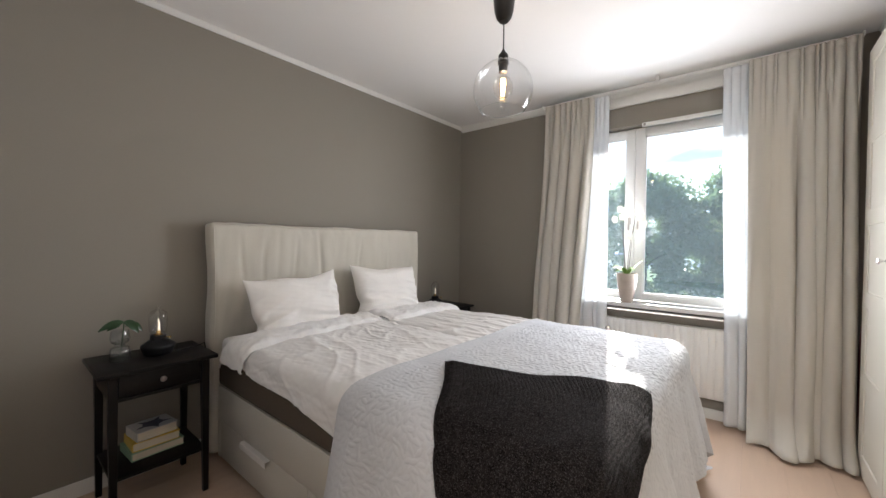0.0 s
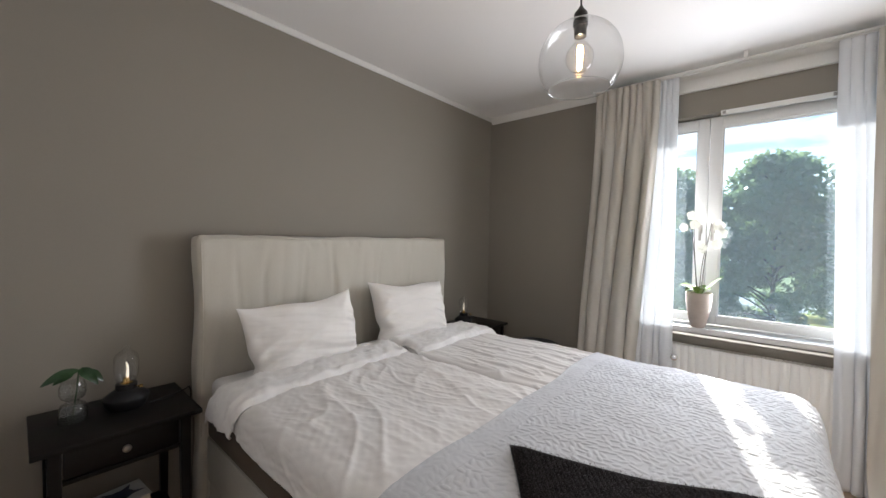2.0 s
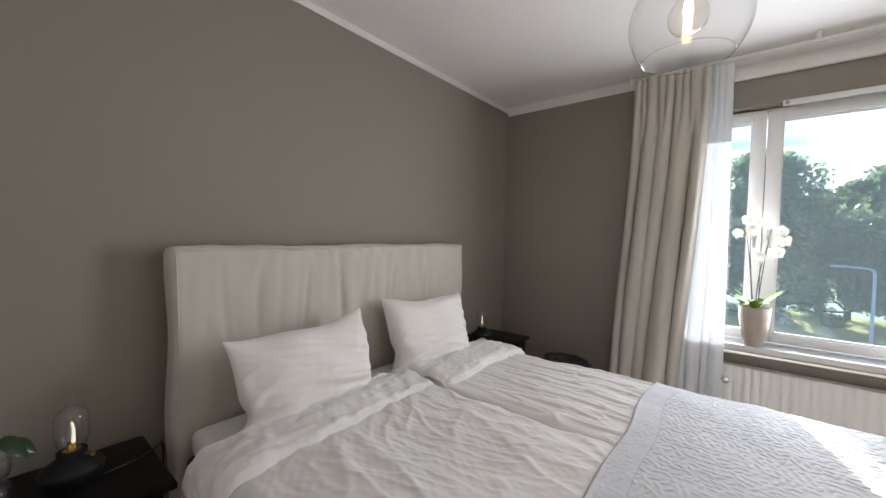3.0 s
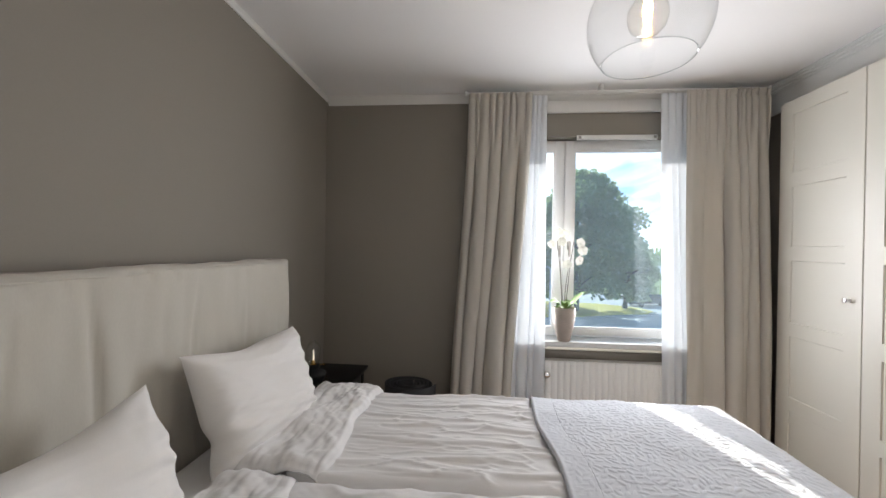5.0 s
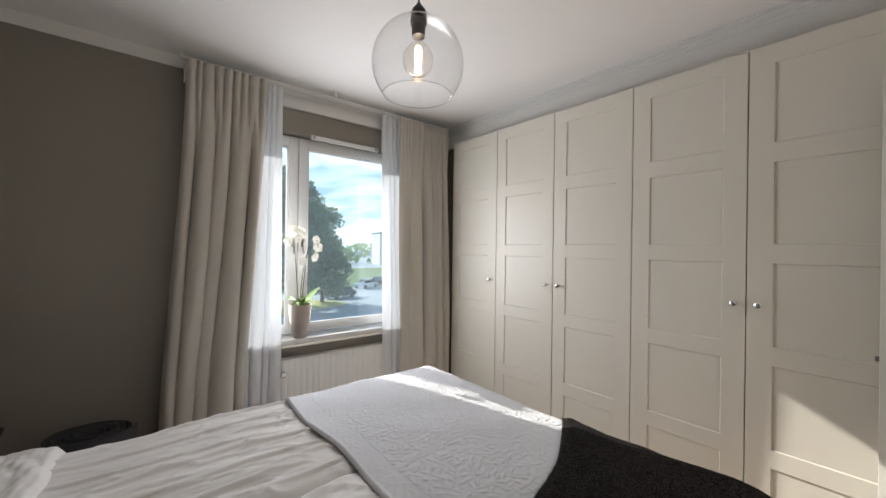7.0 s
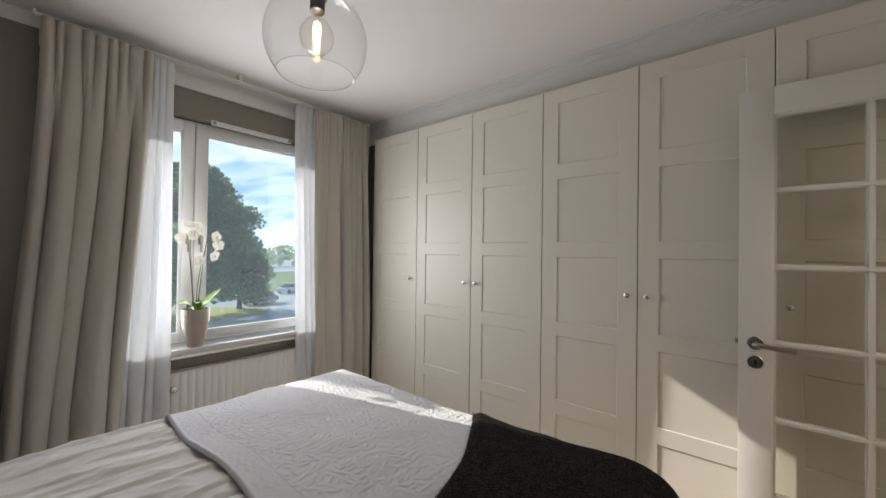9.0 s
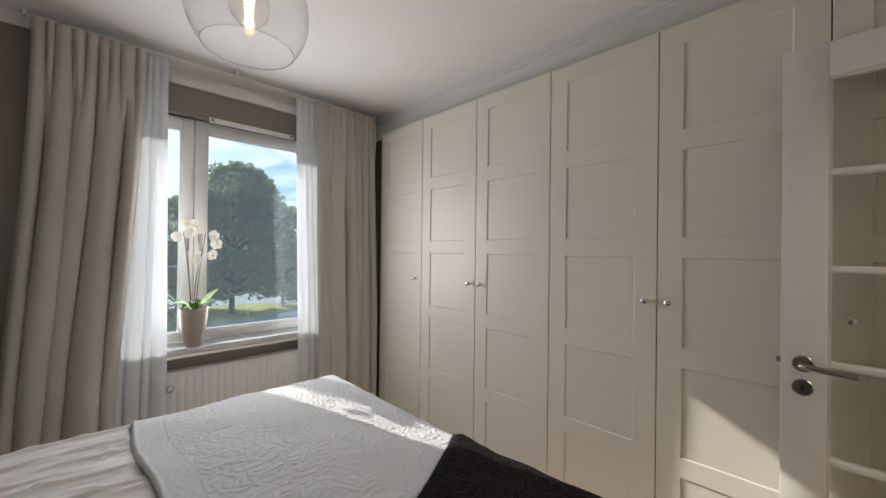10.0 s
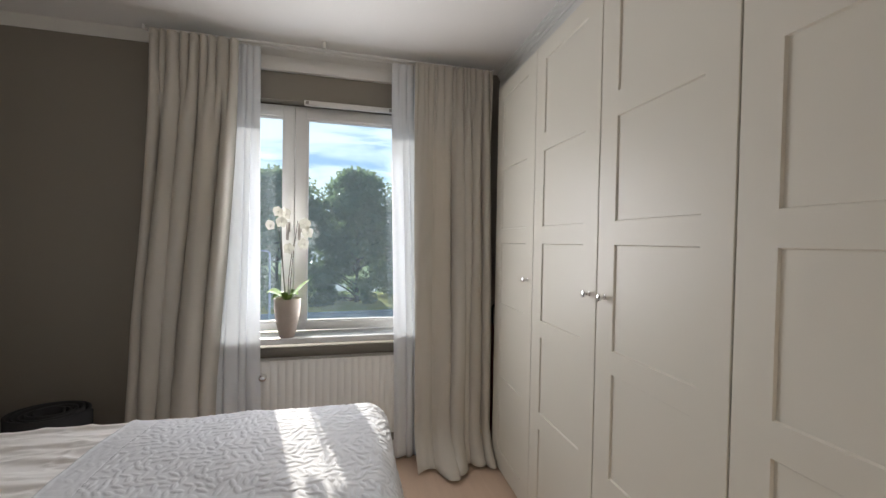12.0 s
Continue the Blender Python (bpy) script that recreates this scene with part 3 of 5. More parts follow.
# headboard with its loose linen cover
def headboard_cover():
    """A puffy slipcover as a closed ring of points round the board."""
    y0, y1, x0, x1, zt = 1.626, 3.297, -3.588, -3.475, 1.331
    per = []
    R = 0.028
    steps = [((x1, y0 + R), (x1, y1 - R), 150), ((x1 - R, y1), (x0 + R, y1), 8), ((x0, y1 - R), (x0, y0 + R), 30), ((x0 + R, y0), (x1 - R, y0), 8)]
    cen = [((x1 - R, y1 - R), 0), ((x0 + R, y1 - R), 90), ((x0 + R, y0 + R), 180), ((x1 - R, y0 + R), 270)]
    for s, c in zip(steps, cen):
        (ax, ay), (bx, by), n = s
        for i in range(n):
            t = i / n
            per.append((ax + (bx - ax) * t, ay + (by - ay) * t))
        (cx, cy), a0 = c
        for i in range(6):
            a = radians(a0 + 90 * i / 6)
            per.append((cx + R * math.cos(a), cy + R * math.sin(a)))
    per = np.array(per)
    zs = np.concatenate([np.linspace(0.03, zt - R, 70), zt - R + R * np.sin(np.linspace(0.2, np.pi / 2, 7))])
    ins = np.concatenate([np.zeros(70), R * (1 - np.cos(np.linspace(0.2, np.pi / 2, 7)))])
    cx, cy = (x0 + x1) / 2, (y0 + y1) / 2
    P = np.zeros((len(per), len(zs) + 8, 3))
    for j, (z, i_) in enumerate(zip(zs, ins)):
        px = np.clip(per[:, 0], x0 + i_, x1 - i_)
        py = np.clip(per[:, 1], y0 + i_, y1 - i_)
        front = smoothstep(x1 - 0.03, x1 - 0.001, per[:, 0])
        w = 0.006 * fbm(py, np.full_like(py, z * 0.35), 5, 3, 2.2) + 0.0035 * np.abs(fbm(py, np.full_like(py, z * 0.2), 8, 2, 6.0))
        for wy, wd in ((2.30, 0.010), (2.66, 0.008), (2.12, 0.006), (1.93, 0.005), (2.92, 0.005), (1.80, 0.005)):
            zz = np.clip((1.30 - z) / 0.7, 0, 1)
            w = w - 1.7 * wd * np.exp(-((py - wy - 0.02 * math.sin(6 * z + wy * 9)) / 0.012) ** 2) * min(1, 3 * zz + 0.15) * (1 - 0.6 * zz)
        px = px + front * w
        side = smoothstep(y0 + 0.04, y0, per[:, 1]) * 0.006 * math.sin(z * 11)
        if z > 1.28:
            for wy in (2.16, 2.24, 2.41, 2.47, 2.56):
                px = px - front * 0.006 * np.exp(-((py - wy + 0.5 * (z - 1.30)) / 0.009) ** 2)
        P[:, j] = np.stack([px, py - side, np.full_like(px, z) + 0.004 * fbm(py, px, 3, 2, 3.0) * (z > 1.2)], -1)
    base = P[:, len(zs) - 1].copy()
    for k in range(8):
        t = (k + 1) / 8
        P[:, len(zs) + k] = base * (1 - t) + np.stack([np.full(len(per), cx), np.clip(base[:, 1], y0 + 0.05, y1 - 0.05), base[:, 2]], -1) * t
    return P


P = headboard_cover() + np.array(OFF)
hb = sheet("headboard", P, M_LINEN, bed, 0, "upholstered headboard in a loose wrinkled cream linen cover", closed=True)
seam = [(-3.4755 + 0.003 * math.sin(y * 13) - 0.002 * math.cos(y * 5), y, 1.3165 + 0.004 * math.sin(y * 7 + 1) + 0.002 * math.sin(y * 23)) for y in np.linspace(1.652, 3.27, 70)]
side_seam = [(-3.478 + 0.003 * math.sin(z * 9), 1.638 + 0.004 * math.sin(z * 6 + 2), z) for z in np.linspace(1.300, 0.42, 40)]
for pts in (seam, side_seam):
    bpart("piping", tube(bmesh.new(), pts, 0.0030, 8), M_LINEN, hb)


# cloth that lies over the bed
def drape(a, b, lift=0.0, R=0.055, flare=0.20, top=BZ, x1=BX1 + 0.05, y0=BYN - 0.035, y1=3.235, floor_z=0.012):
    """Where the points (a, b) of a flat cloth come to lie over the bed's top and sides."""
    R = R + lift
    da = np.maximum(0, a - (x1 - R + lift))
    dn = np.maximum(0, (y0 + R - lift) - b)
    df = np.maximum(0, b - (y1 - R + lift))
    db = dn + df
    sb = np.where(dn > 0, -1.0, 1.0)
    d = np.hypot(da, db)
    u = np.where(d > 1e-9, da / np.maximum(d, 1e-9), 0)
    v = np.where(d > 1e-9, db / np.maximum(d, 1e-9), 0)
    arc = R * np.pi / 2
    th = np.clip(d / R, 0, np.pi / 2)
    rest = np.maximum(0, d - arc)
    out = R * np.sin(th) + rest * flare
    down = R * (1 - np.cos(th)) + rest * math.sqrt(1 - flare ** 2)
    bx = np.minimum(a, x1 - R + lift)
    by = np.clip(b, y0 + R - lift, y1 - R + lift)
    z = top + lift - down
    over = np.maximum(0, floor_z + lift - z)
    z = np.maximum(z, floor_z + lift)
    out = out + over * 0.12
    X = bx + u * out
    Y = by + sb * v * out
    nx, ny, nz = u * np.sin(th), sb * v * np.sin(th), np.cos(th)
    return X, Y, z, (nx, ny, nz), d


def crown_top(a, b):
    """The soft swell of the bedding on top."""
    e = smoothstep(0, 0.25, b - (BYN - 0.02)) * smoothstep(0, 0.25, 3.24 - b) * smoothstep(0, 0.25, BX1 - a)
    return 0.012 * e


def duvet(name, y0, y1, x0, x1, seed, hem, label):
    na, nb = 300, int((y1 - y0) / 0.0052)
    a = np.linspace(x0, x1, na)[:, None] + np.zeros((1, nb))
    b = np.linspace(y0, y1, nb)[None, :] + np.zeros((na, 1))
    bb = b + 0.015 * fbm(a, b * 0.2, seed, 2, 1.2) * (1 if hem else 0.25)
    if hem:
        bb = bb - (a + 3.3) * 0.085 * (1 - smoothstep(0.0, 0.4, b - y0))
    X, Y, Z, (nx, ny, nz), d = drape(a, bb, 0.0, R=0.045, flare=0.07, top=0.700)
    w = smoothstep(x0, x0 + 0.5, a)
    bend = 0.05 * fbm(a, b, seed + 9, 2, 0.9)
    if hem:
        def run(phi, squeeze, freq, k):
            c, n = math.cos(phi), math.sin(phi)
            return fbm((a * c + b * n) * squeeze, (b * c - a * n) + bend, seed + k, 2, freq, 0.5)
        n1, n2, n3 = run(-0.45, 0.22, 4.2, 1), run(-0.95, 0.30, 3.6, 2), run(0.25, 0.25, 7.5, 3)
        crisp = np.exp(-(np.abs(n1) / 0.28) ** 1.3)
        amt = 0.0056 * crisp + 0.0026 * np.exp(-(np.abs(n2) / 0.30) ** 1.3) * (1 - 0.55 * w) + 0.0026 * np.exp(-(np.abs(n3) / 0.25) ** 1.3)
        amt += 0.0018 * fbm(a * 0.5, b, seed + 14, 3, 11.0, 0.6) + 0.007 * fbm(a, b, seed + 4, 2, 1.4)
    else:
        n1 = fbm(a * 0.13 + 0.03 * np.sin(b * 9), b + 0.25 * bend, seed + 1, 2, 5.0, 0.6)
        n2 = fbm(a * 0.22, b + 0.3 * bend, seed + 2, 3, 9.0, 0.6)
        amt = (0.0105 * np.exp(-(n1 / 0.34) ** 2) + 0.0045 * np.exp(-(n2 / 0.28) ** 2)) * (0.45 + 0.55 * w)
        amt += 0.004 * fbm(a, b, seed + 4, 2, 1.4)
    amt *= (1 - 0.35 * smoothstep(0.05, 0.3, d))
    under = smoothstep(-2.30, -2.20, a)
    amt = amt * (1 - 0.85 * under) - 0.004 * under
    X, Y, Z = X + nx * amt, Y + ny * amt, Z + nz * amt + crown_top(a, b)
    inner = smoothstep(0, 0.05, b - y0) if not hem else smoothstep(0, 0.05, y1 - b)
    Z = Z - 0.045 * (1 - inner) ** 2
    Zc = Z - 0.035 * (1 - smoothstep(0, 0.03, a - x0)) ** 2
    P = np.stack([X, Y, Zc], -1) + np.array(OFF)
    return sheet(name, P, M_SHEET, dv, 0.006, label)


def fold(name, y0, y1, x0, x1, seed, hem):
    """The part of a duvet that is turned back at the head end."""
    na, nb = 60, int((y1 - y0) / 0.010)
    a = np.linspace(0, 1, na)[:, None] + np.zeros((1, nb))
    b = np.linspace(y0, y1, nb)[None, :] + np.zeros((na, 1))
    edge = x1 + 0.025 * fbm(b, b * 0, seed, 3, 1.5) - 0.02
    head = x0 + 0.02 * fbm(b, b * 0, seed + 4, 2, 1.5)
    A = head + (edge - head) * a
    X, Y, Z, (nx, ny, nz), d = drape(A, b, 0.014, R=0.045, flare=0.10, top=0.706)
    amt = 0.006 * fbm(A, b, seed + 1, 4, 4.0, 0.6) + 0.005 * (1 - np.abs(np.tanh(1.5 * fbm(A, b, seed + 8, 3, 6.0)))) + 0.007 * np.abs(fbm(A * 2, b * 0.6, seed + 2, 3, 3.0)) + 0.010 * np.sin(np.pi * a) ** 0.5
    end = smoothstep(0, 0.06, 1 - a) * smoothstep(0, 0.10, a)
    inner = smoothstep(0, 0.05, b - y0) if not hem else smoothstep(0, 0.05, y1 - b)
    Z = Z + nz * amt * end + crown_top(A, b) - 0.018 * (1 - smoothstep(0, 0.07, 1 - a)) - 0.03 * (1 - inner) ** 2 - 0.04 * (1 - smoothstep(0, 0.12, a)) ** 2
    X, Y = X + nx * amt, Y + ny * amt
    return sheet(name, np.stack([X, Y, Z], -1) + np.array(OFF), M_SHEET, dv, 0.007)


dv = thing("duvet", (-2.47, 2.44, 0), "white wrinkled linen duvet, turned back at the pillow", "duvet", "duvets on the bed")
duvet("cover", 1.572, 2.515, -3.10, -1.55, 11, True, "")
fold("turned_back_edge", 1.520, 2.50, -3.27, -2.99, 21, True)
dv = thing("duvet", (-2.47, 2.44, 0), "white striped linen duvet, turned back and lying in long folds", "duvet", "duvets on the bed")
duvet("cover", 2.500, 3.42, -3.10, -1.55, 31, False, "")
fold("turned_back_edge", 2.515, 3.36, -3.27, -2.95, 41, False)


# quilt with stitched leaves
def quilt():
    a0, a1, b0, b1, st = -2.262, -0.88, 1.02, 3.74, 0.0025
    na, nb = int((a1 - a0) / st), int((b1 - b0) / st)
    H = np.zeros((na, nb))
    rng = np.random.RandomState(7)
    g = 0.0245
    for i in range(int((a1 - a0) / g) + 1):
        for j in range(int((b1 - b0) / g) + 1):
            ca = (i + 0.5 * (j % 2) + rng.uniform(-0.25, 0.25)) * g
            cb = (j + rng.uniform(-0.25, 0.25)) * g
            th = 1.3 * math.sin(ca * 9.0 + 2.0 * math.sin(cb * 7.0)) + 1.1 * math.sin(cb * 11.0 + 1.0) + rng.choice([-0.62, 0.62]) + rng.uniform(-0.15, 0.15)
            L, W = rng.uniform(0.0150, 0.0200), rng.uniform(0.0058, 0.0076)
            i0, i1 = max(0, int((ca - 0.031) / st)), min(na, int((ca + 0.031) / st) + 2)
            j0, j1 = max(0, int((cb - 0.031) / st)), min(nb, int((cb + 0.031) / st) + 2)
            if i0 >= i1 or j0 >= j1:
                continue
            ii = (np.arange(i0, i1) * st - ca)[:, None]
            jj = (np.arange(j0, j1) * st - cb)[None, :]
            p = (ii * math.cos(th) + jj * math.sin(th)) / L
            q = (-ii * math.sin(th) + jj * math.cos(th)) / W
            r = p * p + (np.abs(q) * (1 + 0.35 * np.abs(p))) ** 2
            H[i0:i1, j0:j1] = np.maximum(H[i0:i1, j0:j1], rng.uniform(0.55, 1.0) * np.clip(1 - r, 0, 1) ** 0.5 * (0.55 + 0.45 * np.tanh(np.abs(q) * 5)))
    a = (a0 + np.arange(na) * st)[:, None] + np.zeros((1, nb))
    b = (b0 + np.arange(nb) * st)[None, :] + np.zeros((na, 1))
    border = smoothstep(0.085, 0.10, a - a0)
    amt = 0.0030 * H * (0.35 + 0.65 * border) + 0.0025 * fbm(a, b, 50, 3, 2.5)
    X, Y, Z, (nx, ny, nz), d = drape(a + 0.012 * fbm(b, b * 0, 60, 2, 1.0), b, 0.016, R=0.075, flare=0.19, top=0.706)
    side = smoothstep(0.10, 0.45, d)
    along = np.where(np.abs(nx) > np.abs(ny), b, a)
    wav = side * (0.020 * np.sin(along * 17 + 1.3) + 0.012 * np.sin(along * 31))
    amt = amt + wav * 0.8
    X, Y, Z = X + nx * amt, Y + ny * amt, Z + nz * amt + crown_top(a, b)
    Z = Z + 0.004 * (1 - smoothstep(0.0, 0.02, a - a0)) - 0.012 * (1 - smoothstep(0, 0.008, a - a0))
    return np.stack([X, Y, Z], -1)


q = thing("quilt", (-2.0, 2.44, 0), "white quilted bedspread with stitched leaves over the bed's foot", "bedspread")
Q = quilt() - np.array((-2.0, 2.44, 0))
sheet("border", Q[:37], M_QUILT, q, 0.004, "plain turned border of the bedspread")
sheet("field", Q[36:], M_QUILT, q, 0.004)


def throw():
    n, m = 330, 150
    A = np.array((-2.115, 2.015))
    L1 = 0.76
    e1 = np.array((0.912, 0.405))
    s = np.linspace(0, L1, n)[:, None] + np.zeros((1, m))
    t = np.linspace(0, 1.12, m)[None, :] + np.zeros((n, 1))
    k = s / L1
    slope0 = 0.62 + (0.26 - 0.62) * k
    slope1 = 0.16 - 0.06 * k
    a = A[0] + e1[0] * s + slope0 * np.minimum(t, 0.5) + slope1 * np.maximum(0, t - 0.5) + 0.010 * np.sin(t * 9)
    b = A[1] + e1[1] * s - 0.86 * t + 0.006 * np.sin(s * 9 + 1) - 0.035 * np.sin(np.pi * k) * (1 - smoothstep(0.0, 0.3, t))
    X, Y, Z, (nx, ny, nz), d = drape(a, b, 0.030, R=0.085, flare=0.13, top=0.704)
    amt = 0.008 * fbm(a, b, 70, 2, 1.8) + 0.004 * np.abs(fbm(a, b, 73, 2, 2.4)) + 0.0020 * np.sin(s * 2 * np.pi / 0.0150)
    ed = smoothstep(0, 0.03, t) * smoothstep(0, 0.03, s) * smoothstep(0, 0.03, L1 - s)
    amt = amt * (0.3 + 0.7 * ed) - 0.012 * (1 - ed)
    amt = amt + smoothstep(0.12, 0.5, d) * 0.006 * np.sin((a + b) * 12)
    return np.stack([X + nx * amt, Y + ny * amt, Z + nz * amt + crown_top(a, b)], -1)


th = thing("throw_blanket", (-1.8, 1.9, 0), "charcoal black woven wool throw, folded over the corner of the bed", "blanket")
T = throw() - np.array((-1.8, 1.9, 0))
sheet("cloth", T, M_THROW, th, 0.026)


def fuzz(P, n, seed):
    """Loose wool fibres that stand off a cloth."""
    rg = np.random.RandomState(seed)
    du, dv_ = np.gradient(P, axis=0), np.gradient(P, axis=1)
    N = np.cross(du, dv_)
    N /= np.linalg.norm(N, axis=2)[:, :, None]
    N *= np.sign(N[40, 20, 2])
    i, j = rg.randint(0, P.shape[0], n), rg.randint(0, P.shape[1], n)
    edge = rg.uniform(0, 1, n)
    i[edge < 0.05], j[(edge > 0.05) & (edge < 0.12)] = 0, 0
    c, nn = P[i, j] + rg.normal(0, 0.0015, (n, 3)), N[i, j]
    lean = rg.normal(size=(n, 3))
    lean /= np.linalg.norm(lean, axis=1)[:, None]
    tip = c + nn * 0.0135 + (nn * 0.35 + lean) * rg.uniform(0.003, 0.009, (n, 1))
    side = np.cross(nn, lean) * 0.0006
    foot = c + nn * 0.0115
    V = np.stack([foot - side, foot + side, tip], 1).reshape(-1, 3)
    me = bpy.data.meshes.new("fuzz")
    me.from_pydata(V.tolist(), [], np.arange(3 * n).reshape(-1, 3).tolist())
    return me


me = fuzz(T, 16000, 5)
me.materials.append(mat("wool_fibre_grey", (0.06, 0.055, 0.056), 0.8, 0.6, 60, 300, 0, spec=0.2))
fz = new("fuzz", me)
fz.parent = th


# pillows
def pillow(loc, w, h, t, rot, seed, label):
    """A pillow standing on its long edge; w along y, h up, t thick."""
    n = 110
    u = np.linspace(-1, 1, n)[:, None] + np.zeros((1, n))
    v = np.linspace(-1, 1, n)[None, :] + np.zeros((n, 1))
    prof = (np.clip(1 - np.abs(u) ** 2.4, 0, 1) * np.clip(1 - np.abs(v + 0.04 * (1 - v * v)) ** 2.4, 0, 1)) ** 0.52
    rp_ = random.Random(seed)
    side = 1 - 0.085 * np.exp(-((v + 0.42) / 0.20) ** 2) + 0.02 * np.exp(-((v + 0.85) / 0.2) ** 2)
    pin = (1 - 0.08 * (1 - np.abs(v) ** 2) * np.abs(u) ** 3) * (1 - (1 - side) * np.abs(u))
    pin2 = 1 - np.where(v > 0, 0.15, 0.05) * (1 - np.abs(u) ** 2.2) * np.abs(v) ** 3
    Y = u * w / 2 * pin
    Z = v * h / 2 * pin2 + 0.006 * np.sin(u * 5 + seed) * np.clip(v, 0, 1)
    wr = 0.015 * fbm(u, v, seed, 2, 0.6) + 0.0026 * fbm(u * 0.6, v, seed + 6, 3, 2.2)
    for k in range(9):
        s_ = -1 if k % 2 else 1
        v0, sl, ln = -0.85 + 0.14 * k + rp_.uniform(-0.05, 0.05), rp_.uniform(0.10, 0.65), rp_.uniform(0.4, 1.1) * (1.15 - 0.09 * k)
        du = 1 - s_ * u
        line = v0 + sl * du + 0.05 * np.sin(du * 4 + k)
        wr += rp_.uniform(0.013, 0.022) * (1.1 - 0.06 * k) * np.exp(-((v - line) / rp_.uniform(0.06, 0.11)) ** 2) * np.exp(-(du / ln) ** 2)
    for k in range(4):
        s_, ln = (-1 if k % 2 else 1), rp_.uniform(0.5, 0.9)
        du = 1 - s_ * u
        line = 0.92 - rp_.uniform(0.5, 1.3) * du
        wr += 0.0022 * np.exp(-((v - line) / 0.09) ** 2) * np.exp(-(du / ln) ** 2)
    F = t / 2 * prof + wr * np.clip(prof * 1.6, 0, 1)
    Bk = -(t / 2 * prof) * 0.8
    front = np.stack([F, Y, Z], -1)
    back = np.stack([Bk, Y, Z], -1)
    me = bpy.data.meshes.new("pillow")
    idx = np.arange(n * n).reshape(n, n)
    f = np.stack([idx[:-1, :-1], idx[1:, :-1], idx[1:, 1:], idx[:-1, 1:]], -1).reshape(-1, 4)
    me.from_pydata(np.vstack([front.reshape(-1, 3), back.reshape(-1, 3)]).tolist(), [], f.tolist() + (f[:, ::-1] + n * n).tolist())
    b_ = bmesh.new()
    b_.from_mesh(me)
    bmesh.ops.remove_doubles(b_, verts=b_.verts, dist=0.0008)
    ob = part("pillow", b_, M_PILLOW, None)
    bpy.data.meshes.remove(me)
    for p in ob.data.polygons:
        p.use_smooth = True
    ob.matrix_world = Matrix.Translation(loc) @ Euler([radians(r) for r in rot]).to_matrix().to_4x4()
    return tagged(ob, label, "pillow", "pillows on the bed")


pillow((-3.290, 2.035, 0.842), 0.605, 0.385, 0.20, (2, -15, 2), 3, "plump white linen pillow leaning on the headboard by the nightstand")
pillow((-3.315, 2.785, 0.862), 0.600, 0.395, 0.21, (-2, -20, -4), 12, "white linen pillow with creased lower half leaning on the headboard")


# ---- curtains ----
def curtain(xs_top, xs_bot, z0, z1, y, pleats, folds, seed, m, name, label, puddle=0.0):
    """A hanging cloth between x values at the top and at the bottom: small pleats in the heading run down
    into the folds, each given by its share of the width and its depth."""
    nu, nv = 30 * len(folds) + 90, 110
    u = np.linspace(0, 1, nu)[:, None] + np.zeros((1, nv))
    z = (z1 - (z1 - z0) * np.linspace(0, 1, nv)[None, :] ** 1.25) + np.zeros((nu, 1))
    k = (z1 - z) / (z1 - z0)
    wide = np.array([f[0] for f in folds]) / sum(f[0] for f in folds)
    edges = np.concatenate([[0], np.cumsum(wide)])
    mids = (edges[1:] + edges[:-1]) / 2
    drift = u + (0.030 * np.sin(u * 9 + seed + 1.6 * k) + 0.012 * np.sin(u * 23 + seed * 2 - 2.5 * k)) * np.sin(np.pi * u) * (0.3 + k)
    drift = np.clip(drift, 0, 1)
    ph = np.interp(drift, edges, np.arange(len(edges)))
    deep = np.interp(drift, mids, [f[1] for f in folds]) * (0.55 + 0.6 * smoothstep(0.05, 0.6, k)) * (1 + 0.22 * np.sin(k * 5 + ph * 2.1 + seed))
    body = deep * (2 * np.abs(np.sin(np.pi * ph)) - 1)
    fine = np.interp(drift, mids, [min(1.0, f[1] / 0.03) for f in folds])
    body = body + fine * 0.0022 * np.sin(2 * np.pi * (u * pleats + 0.6 * k)) * (1 - smoothstep(0.15, 0.5, k))
    pins = np.cumsum(np.concatenate([[0], np.random.RandomState(seed).uniform(0.5, 1.5, pleats)]))
    gather = 0.017 * (0.25 + 0.75 * fine) * (2 * np.abs(np.sin(np.pi * np.interp(drift, pins / pins[-1], np.arange(pleats + 1)))) ** 0.6 - 1)
    gather = gather * (1 - 0.55 * np.exp(-((z1 - z - 0.035) / 0.014) ** 2))
    mix = smoothstep(0.04, 0.22, k)
    out = gather * (1 - mix) + body * mix + 0.010 * fbm(u * 2, k * 1.2, seed + 5, 3, 1.2) * k
    xt = xs_top[0] + (xs_top[1] - xs_top[0]) * u
    xb = xs_bot[0] + (xs_bot[1] - xs_bot[0]) * u
    X = xt + (xb - xt) * smoothstep(0, 1, k) - 0.45 * deep * np.sin(2 * np.pi * ph) * mix * np.sin(np.pi * u) ** 0.5
    Y, Z = y - out, z
    if puddle:
        e = np.clip((0.24 - z) / 0.24, 0, 1)
        Y = Y - e ** 2 * puddle * (0.70 + 0.30 * np.sin(u * 12.5 + 2.6) + 0.25 * np.sin(u * 5))
        Z = np.maximum(0.012 + 0.010 * np.abs(np.sin(np.pi * ph)), z + 0.02 * e)
    ob = sheet(name, np.stack([X, Y, Z], -1), m, None, 0.0018)
    return tagged(ob, label, "curtain")


